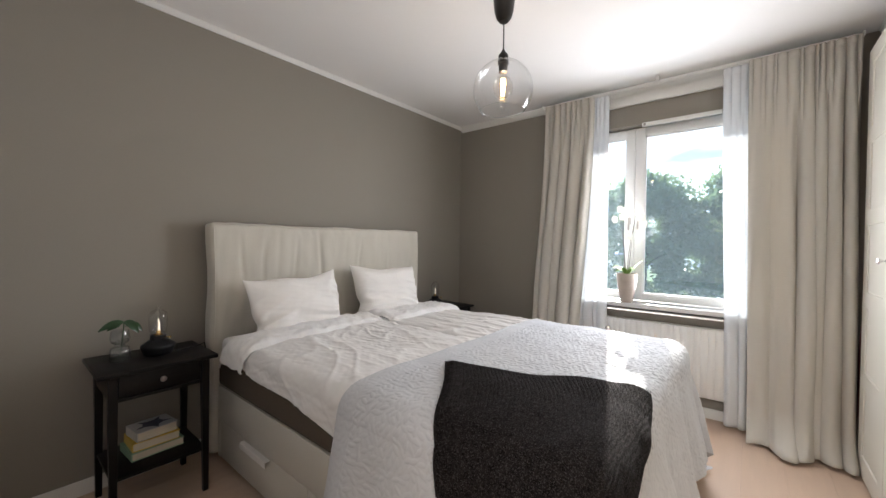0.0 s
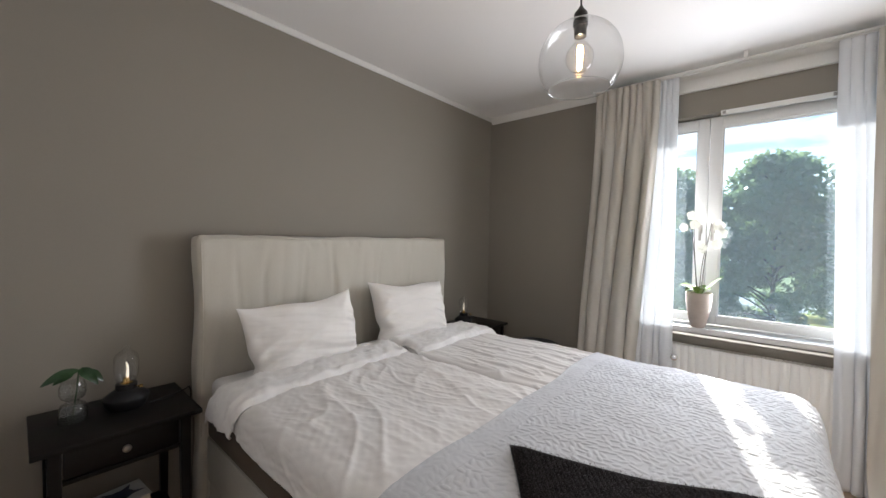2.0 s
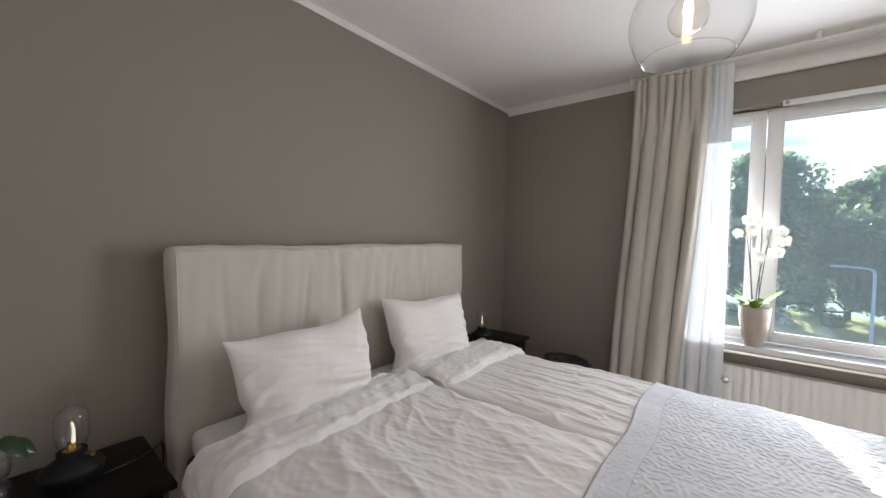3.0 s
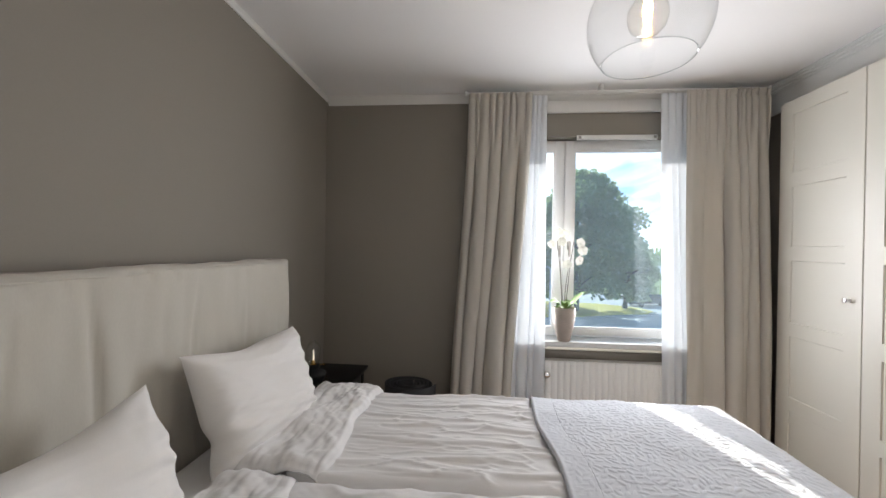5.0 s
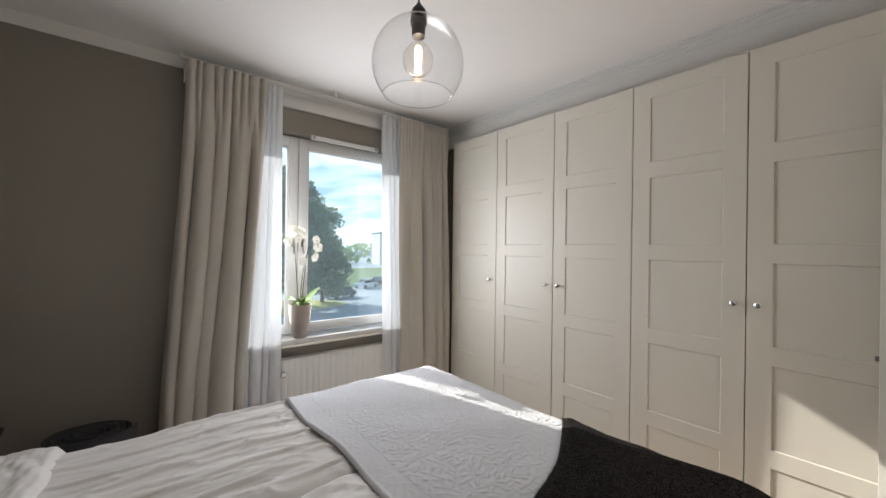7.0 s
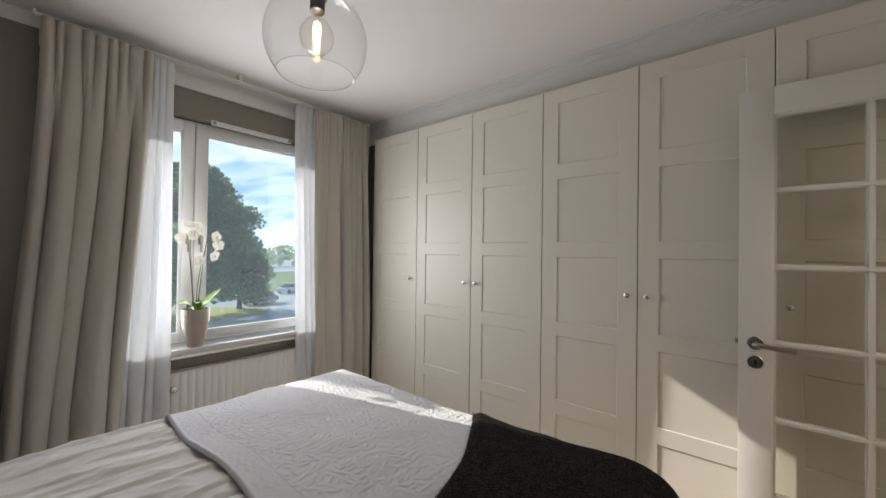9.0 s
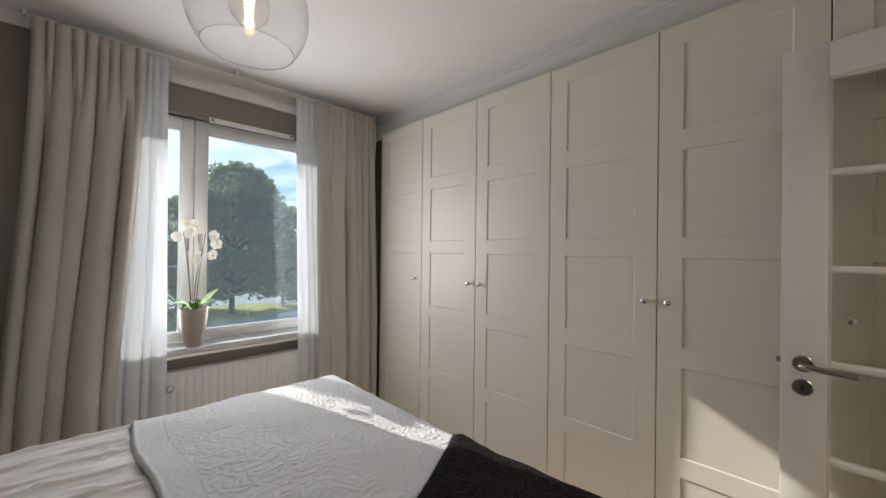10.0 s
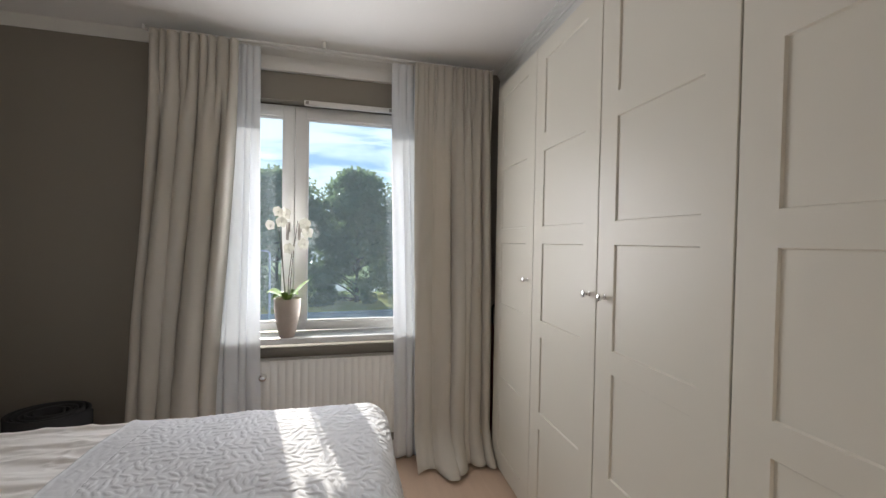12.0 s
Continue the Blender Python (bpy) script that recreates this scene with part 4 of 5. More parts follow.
curtain((-2.585, -2.165), (-2.69, -2.28), 0.02, 2.430, 3.955, 9, [(0.14, 0.034), (0.22, 0.052), (0.20, 0.046), (0.26, 0.062), (0.18, 0.040)], 2, M_DRAPE, "curtain", "long cream linen curtain, drawn aside in soft folds")
curtain((-2.29, -2.062), (-2.42, -2.048), 0.03, 2.428, 3.999, 7, [(0.25, 0.008), (0.18, 0.009), (0.22, 0.010), (0.15, 0.009), (0.20, 0.007)], 5, M_SHEER, "sheer_curtain", "thin white sheer curtain glowing with sunlight")
curtain((-1.329, -1.12), (-1.285, -1.03), 0.02, 2.428, 3.999, 6, [(0.3, 0.008), (0.2, 0.009), (0.25, 0.010), (0.25, 0.007)], 8, M_SHEER, "sheer_curtain", "thin white sheer curtain beside the cream drape")
curtain((-1.195, -0.70), (-1.165, -0.68), 0.0, 2.430, 3.955, 15, [(0.24, 0.006), (0.22, 0.016), (0.16, 0.046), (0.11, 0.040), (0.14, 0.052), (0.13, 0.042)], 12, M_DRAPE, "curtain", "long cream linen curtain, its hem resting on the floor", puddle=0.20)

rail = thing("curtain_rail", (0, 0, 0), "white ceiling curtain rail with small gliders", "curtain rail")
part("track", boxm(-2.60, -0.70, 3.966, 3.974, 2.434, 2.445, 0.002), M_TRIM, rail)
part("track", boxm(-2.60, -0.70, 4.010, 4.018, 2.434, 2.445, 0.002), M_TRIM, rail)
for x in (-1.72,):
    part("bracket", boxm(x - 0.010, x + 0.010, 3.960, 4.022, 2.445, 2.486, 0.002), M_TRIM, rail)
part("end_cap", boxm(-2.612, -2.60, 3.955, 3.985, 2.426, 2.452, 0.002), M_TRIM, rail)
part("end_cap", boxm(-0.70, -0.692, 3.955, 3.985, 2.426, 2.452, 0.002), M_TRIM, rail)
for i in range(26):
    x = -2.57 + i * 0.018 if i < 13 else -0.95 + (i - 13) * 0.018
    part("glider", boxm(x - 0.003, x + 0.003, 3.966, 3.974, 2.420, 2.434), M_TRIM, rail)

bl = thing("blind_holder", (0, 0, 0), "slim white blind rod above the wide sash", "blind")
part("rod", boxm(-1.84, -1.31, 4.088, 4.109, 2.158, 2.189, 0.003), M_TRIM, bl)
for x in (-1.822, -1.328):
    part("clip", boxm(x - 0.009, x + 0.009, 4.083, 4.088, 2.164, 2.183, 0.001), M_STEEL, bl)

# ---- radiator ----
rad = thing("radiator", (-1.55, 4.05, 0), "white panel radiator with upright ribs, under the window", "radiator")
x0, x1 = -0.545, 0.545
N = int((x1 - x0) / 0.0415)
ptl = []
for i in range(N):
    a = x0 + i * 0.0415
    ptl += [(a, -0.034), (a + 0.006, -0.028), (a + 0.010, -0.028), (a + 0.016, -0.034), (a + 0.030, -0.034)]
ptl.append((x1, -0.034))
P = np.array([[(px, py, z) for z in (0.165, 0.172, 0.640, 0.648)] for px, py in ptl])
P[:, 0, 1] += 0.006
P[:, 3, 1] += 0.006
sheet("front_panel", P, M_RAD, rad, 0)
bm = bmesh.new()
box(bm, x0, x1, -0.022, 0.030, 0.17, 0.640)
part("back_panel", bm, M_RAD, rad)
bm = bmesh.new()
box(bm, x0 - 0.004, x0, -0.034, 0.036, 0.165, 0.652, 0.001)
box(bm, x1, x1 + 0.004, -0.034, 0.036, 0.165, 0.652, 0.001)
for i in range(int(1.08 / 0.02)):
    box(bm, x0 + 0.004 + i * 0.02, x0 + 0.021 + i * 0.02, -0.032, 0.034, 0.645, 0.651)
part("grille", bm, M_RAD, rad)
bm = bmesh.new()
lathe(bm, [(0.018, 0.0), (0.020, 0.006), (0.020, 0.030), (0.014, 0.036), (0.004, 0.037)], 20, cap0=True, cap1=True)
bmesh.ops.transform(bm, matrix=Matrix.Translation((-0.486, -0.036, 0.565)) @ Matrix.Rotation(math.pi / 2, 4, "X"), verts=bm.verts)
part("valve", bm, M_CHROME, rad, "small chrome valve")
bm = bmesh.new()
tube(bm, [(-0.53, 0.0, 0.17), (-0.53, 0.0, 0.01)], 0.008)
part("pipe", bm, M_RAD, rad)
part("pipe", tube(bmesh.new(), [(0.53, 0.0, 0.17), (0.53, 0.0, 0.01)], 0.008), M_RAD, rad)

# ---- pendant lamp ----
lp = thing("pendant_lamp", (-2.108, 2.425, 0), "clear glass globe pendant lamp with a lit filament bulb", "lamp")
bm = bmesh.new()
lathe(bm, [(0.052, 2.4865), (0.053, 2.44), (0.051, 2.40), (0.046, 2.355), (0.036, 2.320), (0.022, 2.303), (0.004, 2.300)], 36, cap0=True, cap1=True)
part("ceiling_cup", bm, M_PLASTIC, lp, "dark brown ceiling cup")
part("cord", tube(bmesh.new(), [(0, 0, 2.302), (0.001, 0, 2.25), (0, 0, 2.165)], 0.003, 8), M_CORD, lp)
bm = bmesh.new()
lathe(bm, [(0.005, 2.170), (0.010, 2.160), (0.022, 2.146), (0.024, 2.138), (0.024, 2.130), (0.018, 2.128), (0.018, 2.120), (0.026, 2.118), (0.026, 2.100), (0.021, 2.098), (0.021, 2.062), (0.017, 2.060)], 28, cap0=True, cap1=True)
part("socket", bm, M_PLASTIC, lp)
R, zc = 0.143, 1.975
prof = [(0.022, 2.1185)]
a0, a1 = math.acos(0.028 / R), -math.acos(0.108 / R)
for i in range(41):
    a = a0 + (a1 - a0) * i / 40
    prof.append((R * math.cos(a), zc + R * math.sin(a)))
prof += [(0.1075, prof[-1][1] - 0.003), (0.105, prof[-1][1] - 0.001)]
bm = bmesh.new()
lathe(bm, prof, 56)
part("shade", bm, M_GLASS, lp, "clear glass globe open below")
bm = bmesh.new()
lathe(bm, [(0.1048, prof[-1][1] - 0.0020), (0.1062, prof[-1][1] - 0.0034), (0.1076, prof[-1][1] - 0.0020), (0.1062, prof[-1][1] - 0.0006), (0.1048, prof[-1][1] - 0.0020)], 56)
part("rim", bm, glass_mat("glass_rim", (0.88, 0.90, 0.90), 0.0, 1.9), lp)
bm = bmesh.new()
lathe(bm, [(0.013, 2.060), (0.015, 2.045), (0.030, 2.030), (0.046, 2.005), (0.048, 1.985), (0.042, 1.962), (0.026, 1.945), (0.003, 1.940)], 30, cap1=True)
bulb = part("bulb", bm, M_AMBER, lp, "clear filament bulb, lit")
bm = bmesh.new()
for k in range(5):
    a = k * 2 * math.pi / 5 + 0.4
    c_, s_ = math.cos(a), math.sin(a)
    tube(bm, [(0.007 * c_, 0.007 * s_, 2.030), (0.011 * c_, 0.011 * s_, 2.000)], 0.0019, 6)
    tube(bm, [(0.009 * c_, 0.009 * s_, 1.990), (0.007 * c_, 0.007 * s_, 1.960)], 0.0011, 6)
part("filament", bm, M_FILAMENT, bulb)


# ---- nightstands ----
def nightstand(y0, H, label):
    ns = thing("nightstand", (-3.575, y0, 0), label, "nightstand", "nightstands beside the bed")
    D, W = 0.380, 0.448
    part("tabletop", boxm(0, D, 0, W, H - 0.018, H, 0.003), M_BLACK, ns)
    for lx in (0.02, D - 0.052):
        for ly in (0.035, W - 0.067):
            bm = bmesh.new()
            t, b = 0.034, 0.024
            ox = 0.010 if lx > 0.1 else -0.010
            r = bmesh.ops.create_cube(bm, size=1.0)
            for v in r["verts"]:
                s = t if v.co.z > 0 else b
                v.co = Vector((lx + 0.017 + v.co.x * s + (0 if v.co.z > 0 else ox), ly + 0.017 + v.co.y * s, 0.0 if v.co.z < 0 else H - 0.018))
            bmesh.ops.bevel(bm, geom=bm.edges[:], offset=0.002, segments=1, affect="EDGES")
            part("leg", bm, M_BLACK, ns)
    bm = bmesh.new()
    box(bm, 0.055, D - 0.055, 0.042, 0.056, 0.545, H - 0.018)
    box(bm, 0.055, D - 0.055, W - 0.056, W - 0.042, 0.545, H - 0.018)
    box(bm, 0.025, 0.038, 0.07, W - 0.07, 0.545, H - 0.018)
    box(bm, D - 0.040, D - 0.022, 0.07, W - 0.07, 0.538, 0.552)
    part("apron", bm, M_BLACK, ns)
    d = part("drawer", boxm(D - 0.040, D - 0.022, 0.0715, W - 0.0715, 0.555, H - 0.021, 0.002), M_BLACK, ns)
    bm = bmesh.new()
    lathe(bm, [(0.006, 0.0), (0.006, 0.008), (0.011, 0.012), (0.013, 0.018), (0.010, 0.023), (0.003, 0.025)], 20, cap1=True)
    bmesh.ops.transform(bm, matrix=Matrix.Translation((D - 0.022, W / 2, 0.603)) @ Matrix.Rotation(math.pi / 2, 4, "Y"), verts=bm.verts)
    part("knob", bm, M_STEEL, d)
    part("shelf", boxm(0.02, D - 0.025, 0.045, W - 0.045, 0.198, 0.212, 0.002), M_BLACK, ns)
    return ns


nightstand(1.112, 0.668, "slim black-brown wooden nightstand with a drawer and low shelf")
nightstand(3.335, 0.645, "slim black-brown wooden nightstand in the corner beyond the bed")


def oil_lamp(x, y, z, label):
    o = thing("table_lamp", (x, y, z), label, "lamp", "lamps on the nightstands")
    bm = bmesh.new()
    lathe(bm, [(0.055, 0.0), (0.059, 0.003), (0.067, 0.026), (0.071, 0.040), (0.069, 0.046), (0.040, 0.068), (0.033, 0.071), (0.033, 0.092), (0.029, 0.093)], 40, cap0=True, cap1=True)
    part("base", bm, M_BLACKMATT, o, "matt black squat base")
    bm = bmesh.new()
    lathe(bm, [(0.020, 0.0930), (0.020, 0.0945), (0.011, 0.097), (0.010, 0.112), (0.004, 0.114)], 32, cap0=True, cap1=True)
    tube(bm, [(0.026, 0.021, 0.083), (0.042, 0.034, 0.083)], 0.0022, 8)
    lathe(bm, [(0.004, -0.004), (0.007, -0.004), (0.007, 0.004), (0.004, 0.004)], 12, c=(0.044, 0.0356, 0.083), cap0=True, cap1=True)
    part("collar", bm, M_BRASS, o, "brass collar with a small screw")
    bm = bmesh.new()
    lathe(bm, [(0.026, 0.0930), (0.030, 0.104), (0.036, 0.122), (0.038, 0.145), (0.038, 0.182), (0.034, 0.200), (0.024, 0.212), (0.015, 0.217), (0.012, 0.224), (0.015, 0.234)], 36)
    part("chimney", bm, M_GLASS, o, "clear glass chimney")
    bm = bmesh.new()
    lathe(bm, [(0.009, 0.110), (0.013, 0.125), (0.013, 0.150), (0.009, 0.170), (0.002, 0.182)], 20, cap1=True)
    part("bulb", bm, M_GLASS, o)
    # Faint glow set on the core of both lamps for a pale bright look.
    bm = bmesh.new()
    tube(bm, [(0, 0.003, 0.112), (0, 0.004, 0.150), (0, 0.0, 0.172)], 0.005, 8, 0.002)
    part("wick", bm, M_WICK, o)
    return o


oil_lamp(-3.42, 1.368, 0.668, "squat black table lamp with a glass chimney and a faintly glowing core")
oil_lamp(-3.42, 3.470, 0.645, "squat black table lamp with a glass chimney in the corner")


def leaf_mesh(bm, base, tip, width, droop, up=Vector((0, 0, 1)), n=9, fold_=0.25, shape=0.8):
    base, tip = Vector(base), Vector(tip)
    ax = tip - base
    side = ax.cross(up).normalized()
    rows = []
    for i in range(n + 1):
        t = i / n
        c = base + ax * t + up * (droop * 4 * t * (1 - t))
        w = width / 2 * max(0.04, math.sin(math.pi * (0.04 + 0.93 * t) ** shape) ** 0.85)
        rows.append([bm.verts.new(c + side * (w * s) + up * (abs(s) * w * fold_)) for s in (-1, -0.5, 0, 0.5, 1)])
    for a, b in zip(rows, rows[1:]):
        for k in range(4):
            bm.faces.new((a[k], a[k + 1], b[k + 1], b[k]))
    return bm


va = thing("vase", (-3.405, 1.220, 0.668), "small hourglass vase of water with a green cutting", "vase")
bm = bmesh.new()
lathe(bm, [(0.037, 0.0), (0.040, 0.004), (0.038, 0.048), (0.033, 0.062), (0.018, 0.072), (0.018, 0.078), (0.032, 0.088), (0.037, 0.104), (0.036, 0.124), (0.031, 0.142)], 36, cap0=True)
part("glass", bm, M_VASE, va)
bm = bmesh.new()
lathe(bm, [(0.035, 0.002), (0.0375, 0.006), (0.0365, 0.042), (0.002, 0.042)], 32, cap0=True, cap1=True)
part("water", bm, glass_mat("water", (0.86, 0.88, 0.88), 0.0, 1.33), va)
bm = bmesh.new()
tube(bm, bez((0.0, 0.0, 0.02), (0.0, 0.012, 0.12), (-0.006, 0.016, 0.178), 8), 0.0022, 6)
tube(bm, bez((-0.004, 0.014, 0.150), (0.0, 0.03, 0.165), (0.0, 0.045, 0.170), 5), 0.0015, 6)
part("stem", bm, M_LEAF2, va)
for b_, t_, w_, d_ in (((-0.006, 0.016, 0.178), (0.02, -0.078, 0.150), 0.034, 0.016), ((0.0, 0.0, 0.165), (0.03, -0.050, 0.150), 0.024, 0.010), ((-0.004, 0.020, 0.182), (0.03, 0.062, 0.124), 0.036, 0.014), ((0.0, 0.040, 0.172), (0.02, 0.078, 0.128), 0.026, 0.010)):
    part("leaf", leaf_mesh(bmesh.new(), b_, t_, w_, d_, up=Vector((0.75, -0.1, 0.65))), M_LEAF2, va)

# books
for i, (nm, m_, x0, x1, y0, y1, z0, z1, lab) in enumerate((
        ("book", M_BOOKG, -0.085, 0.085, -0.105, 0.105, 0.0, 0.036, "sage green hardback book at the bottom of the stack"),
        ("book", M_BOOKY, -0.080, 0.078, -0.095, 0.092, 0.0365, 0.076, "yellow hardback book in the middle of the stack"),
        ("book", M_BOOKB, -0.068, 0.068, -0.085, 0.080, 0.0765, 0.118, "blue-grey book with a dark star shape printed on its cover"))):
    bk = thing("book", (-3.415, 1.345, 0.212), lab, "book", "stack of books")
    bk.rotation_euler = (0, 0, radians((4, 1, 7)[i]))
    bm = bmesh.new()
    box(bm, x0, x1, y0, y1, z0, z0 + 0.0025)
    box(bm, x0, x1, y0, y1, z1 - 0.0025, z1)
    box(bm, x0, x1, y0, y0 + 0.003, z0 + 0.0025, z1 - 0.0025)
    part("cover", bm, m_, bk)
    part("page_block", boxm(x0 + 0.003, x1 - 0.004, y0 + 0.0035, y1 - 0.004, z0 + 0.0028, z1 - 0.0028), M_PAPER, bk)
    if i == 2:
        bm = bmesh.new()
        pts = []
        for k in range(20):
            a = 2 * math.pi * k / 20
            r = 0.062 if k % 4 == 0 else 0.032
            pts.append(bm.verts.new((r * 1.1 * math.cos(a), r * 1.3 * math.sin(a), z1 + 0.0006)))
        bm.faces.new(pts)
        part("cover_print", bm, M_BOOKD, bk)

# ---- orchid ----
po = thing("potted_orchid", (-1.917, 4.050, 0.781), "white orchid in a tapered taupe pot on the window sill", "plant")
bm = bmesh.new()
lathe(bm, [(0.037, 0.0), (0.041, 0.004), (0.054, 0.05), (0.067, 0.11), (0.073, 0.16), (0.0745, 0.207), (0.073, 0.210), (0.069, 0.207), (0.068, 0.18)], 44, cap0=True, cap1=False)
po.scale = (1, 1, 1.09)
part("pot", bm, M_POT, po)
bm = bmesh.new()
lathe(bm, [(0.068, 0.185), (0.05, 0.192), (0.03, 0.188), (0.003, 0.193)], 30, cap1=True)
part("soil", bm, M_SOIL, po)
for tip, w, dr in (((-0.085, -0.03, 0.235), 0.042, 0.030), ((-0.055, -0.06, 0.205), 0.036, 0.030), ((0.10, -0.02, 0.300), 0.034, 0.012), ((0.055, -0.055, 0.225), 0.036, 0.03), ((0.03, 0.03, 0.24), 0.03, 0.02), ((-0.02, -0.075, 0.235), 0.034, 0.03)):
    part("leaf", leaf_mesh(bmesh.new(), (tip[0] * 0.08, tip[1] * 0.08, 0.190), (tip[0] * 1.25, tip[1] * 1.25, tip[2] + 0.01), w * 1.45, dr, up=Vector((0, -0.35, 0.94))), M_LEAF, po)
stems = [((-0.012, 0.0, 0.19), (-0.030, 0.0, 0.42), (-0.058, -0.01, 0.560)), ((-0.006, 0.0, 0.19), (-0.040, 0.0, 0.42), (-0.035, -0.01, 0.605)), ((0.01, 0.0, 0.19), (0.02, 0.0, 0.36), (0.055, -0.01, 0.560)), ((0.005, 0.0, 0.19), (-0.005, 0.01, 0.32), (0.045, -0.01, 0.500))]
for s in stems:
    s = [(x, y, 0.19 + (z - 0.19) * 1.18) for x, y, z in s]
    part("stem", tube(bmesh.new(), bez(*s, n=14), 0.0034, 7, 0.0020), M_STEM, po)


def flower(c, face, size, roll):
    bm = bmesh.new()
    n = 5
    for k in range(5):
        a = roll + 2 * math.pi * k / 5
        d = Vector((math.cos(a), 0, math.sin(a)))
        wide = 1.15 if k in (1, 4) else 0.8
        leaf_mesh(bm, d * 0.002, d * size + Vector((0, -0.004, 0)), size * wide, 0.003, up=Vector((0, -1, 0)), n=6, fold_=-0.1, shape=1.25)
    leaf_mesh(bm, (0, -0.004, 0), (0, -0.014, -0.012), 0.012, 0.003, up=Vector((1, 0, 0.2)), n=4)
    q_ = Vector((0, -1, 0)).rotation_difference(Vector(face).normalized()).to_matrix().to_4x4()
    bmesh.ops.transform(bm, matrix=Matrix.Translation(c) @ q_, verts=bm.verts)
    return part("flower", bm, M_PETAL, po)


rf = random.Random(4)
for c in ((-0.045, -0.02, 0.610), (-0.008, -0.02, 0.600), (-0.028, -0.03, 0.562), (-0.082, -0.02, 0.548),
          (0.085, -0.02, 0.555), (0.100, -0.015, 0.515), (0.078, -0.02, 0.462), (0.008, -0.02, 0.440)):
    flower((c[0] * 1.12, c[1], 0.19 + (c[2] - 0.19) * 1.15), (rf.uniform(-0.5, 0.5), -1, rf.uniform(-0.3, 0.2)), rf.uniform(0.028, 0.036), rf.uniform(-0.3, 0.3) + math.pi / 2)

# ---- cord and umbrella ----
cd = thing("lamp_cord", (-3.38, 1.40, 0.668), "thin black lamp cord running over the nightstand's back", "cord")
part("cord", tube(bmesh.new(), bez((-0.01, 0.03, 0.006), (-0.02, 0.14, 0.004), (-0.10, 0.19, 0.0), 8) + bez((-0.115, 0.20, -0.03), (-0.16, 0.205, -0.30), (-0.185, 0.205, -0.60), 8), 0.0028, 8), M_CORD, cd)
um = thing("umbrella", (-0.648, 4.03, 0), "folded dark maroon umbrella standing in the narrow gap", "umbrella")
bm = bmesh.new()
lathe(bm, [(0.004, 0.02), (0.010, 0.10), (0.022, 0.30), (0.026, 0.60), (0.020, 0.78), (0.010, 0.82)], 16, cap0=True, cap1=True)
part("canopy", bm, M_MAROON, um)
part("handle", tube(bmesh.new(), [(0, 0, 0.80), (0, 0, 0.90), (0.004, 0.0, 0.93), (0.018, 0, 0.95), (0.030, 0, 0.935), (0.032, 0, 0.91)], 0.008, 10), M_BLACK, um)
part("tip", tube(bmesh.new(), [(0, 0, 0.0), (0, 0, 0.03)], 0.004, 8), M_STEEL, um)

# ---- rolled mat ----
rm = thing("rolled_mat", (-2.94, 3.86, 0), "dark grey mat standing rolled up beside the curtain", "mat")
turns, n = 5, 260
t = np.linspace(0, 1, n)
ang = t * turns * 2 * np.pi
rr = 0.045 + 0.115 * t
px, py = rr * np.cos(ang) * 1.05, rr * np.sin(ang) * 0.85
P = np.stack([np.stack([px, py, np.full(n, z)], -1) for z in (0.0, 0.25, 0.515)], 1)
P[:, 2, 2] += 0.006 * np.sin(ang * 0.7)
sheet("roll", P, M_RUG, rm, 0.010)

# ---- outdoors ----
M_GRASS = mat("grass", (0.18, 0.22, 0.05), 0.95, 0.35, 0.35, 8, 0.6, 0.03)
M_DRYGRASS = mat("dry_grass", (0.52, 0.45, 0.10), 0.95, 0.2, 0.6, 9, 0.5, 0.03)
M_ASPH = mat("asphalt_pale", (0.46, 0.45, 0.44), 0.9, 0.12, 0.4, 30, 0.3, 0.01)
M_KERB = mat("kerb_stone", (0.35, 0.34, 0.33), 0.9, 0.1, 2, 20, 0.3, 0.01)
M_BARK = mat("bark", (0.06, 0.05, 0.04), 0.95, 0.3, 6, 30, 0.8, 0.02)
# Facade and its windows are paled, with distance haze put into their colours.
M_FACADE = mat("facade_pale", (0.72, 0.71, 0.69), 0.9, 0.04, 1, 10, 0.1)
M_FACWIN = mat("facade_window", (0.22, 0.25, 0.30), 0.2, 0.05, bump=0)
M_ROOF = mat("roof_felt", (0.10, 0.10, 0.10), 0.9, 0.1)
M_LAMPGREY = mat("galvanised_post", (0.50, 0.52, 0.54), 0.5, 0.05)
M_CARD = mat("car_paint_dark", (0.02, 0.025, 0.035), 0.25, 0.05, bump=0, coat=0.6)
M_CARL = mat("car_paint_silver", (0.42, 0.45, 0.48), 0.3, 0.05, bump=0, coat=0.6)
M_CARG = mat("car_glass", (0.02, 0.025, 0.03), 0.08, 0.02, bump=0)
M_TYRE = mat("tyre_rubber", (0.02, 0.02, 0.02), 0.85, 0.05)


def leafy(name, c0, c1):
    # Strong tone noise paints bright glints and dark gaps into the leaf colour.
    m = mat(name, c0, 0.35, 0.95, 0.8, 4.0, 0)
    return cloth_light(m, c1, 0.42)


M_CROWN = leafy("tree_leaves", (0.115, 0.145, 0.09), (0.40, 0.50, 0.22))

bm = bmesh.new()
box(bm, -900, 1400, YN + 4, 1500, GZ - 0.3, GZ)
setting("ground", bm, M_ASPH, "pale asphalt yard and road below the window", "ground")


def patch(name, pts, z, m, label):
    bm = bmesh.new()
    lo = [bm.verts.new((x, y, GZ)) for x, y in pts]
    hi = [bm.verts.new((x, y, z)) for x, y in pts]
    bm.faces.new(hi)
    for i in range(len(pts)):
        bm.faces.new((lo[i], lo[(i + 1) % len(pts)], hi[(i + 1) % len(pts)], hi[i]))
    return tagged(part(name, bm, m, None, "", False), label, "grass", kind="structure")


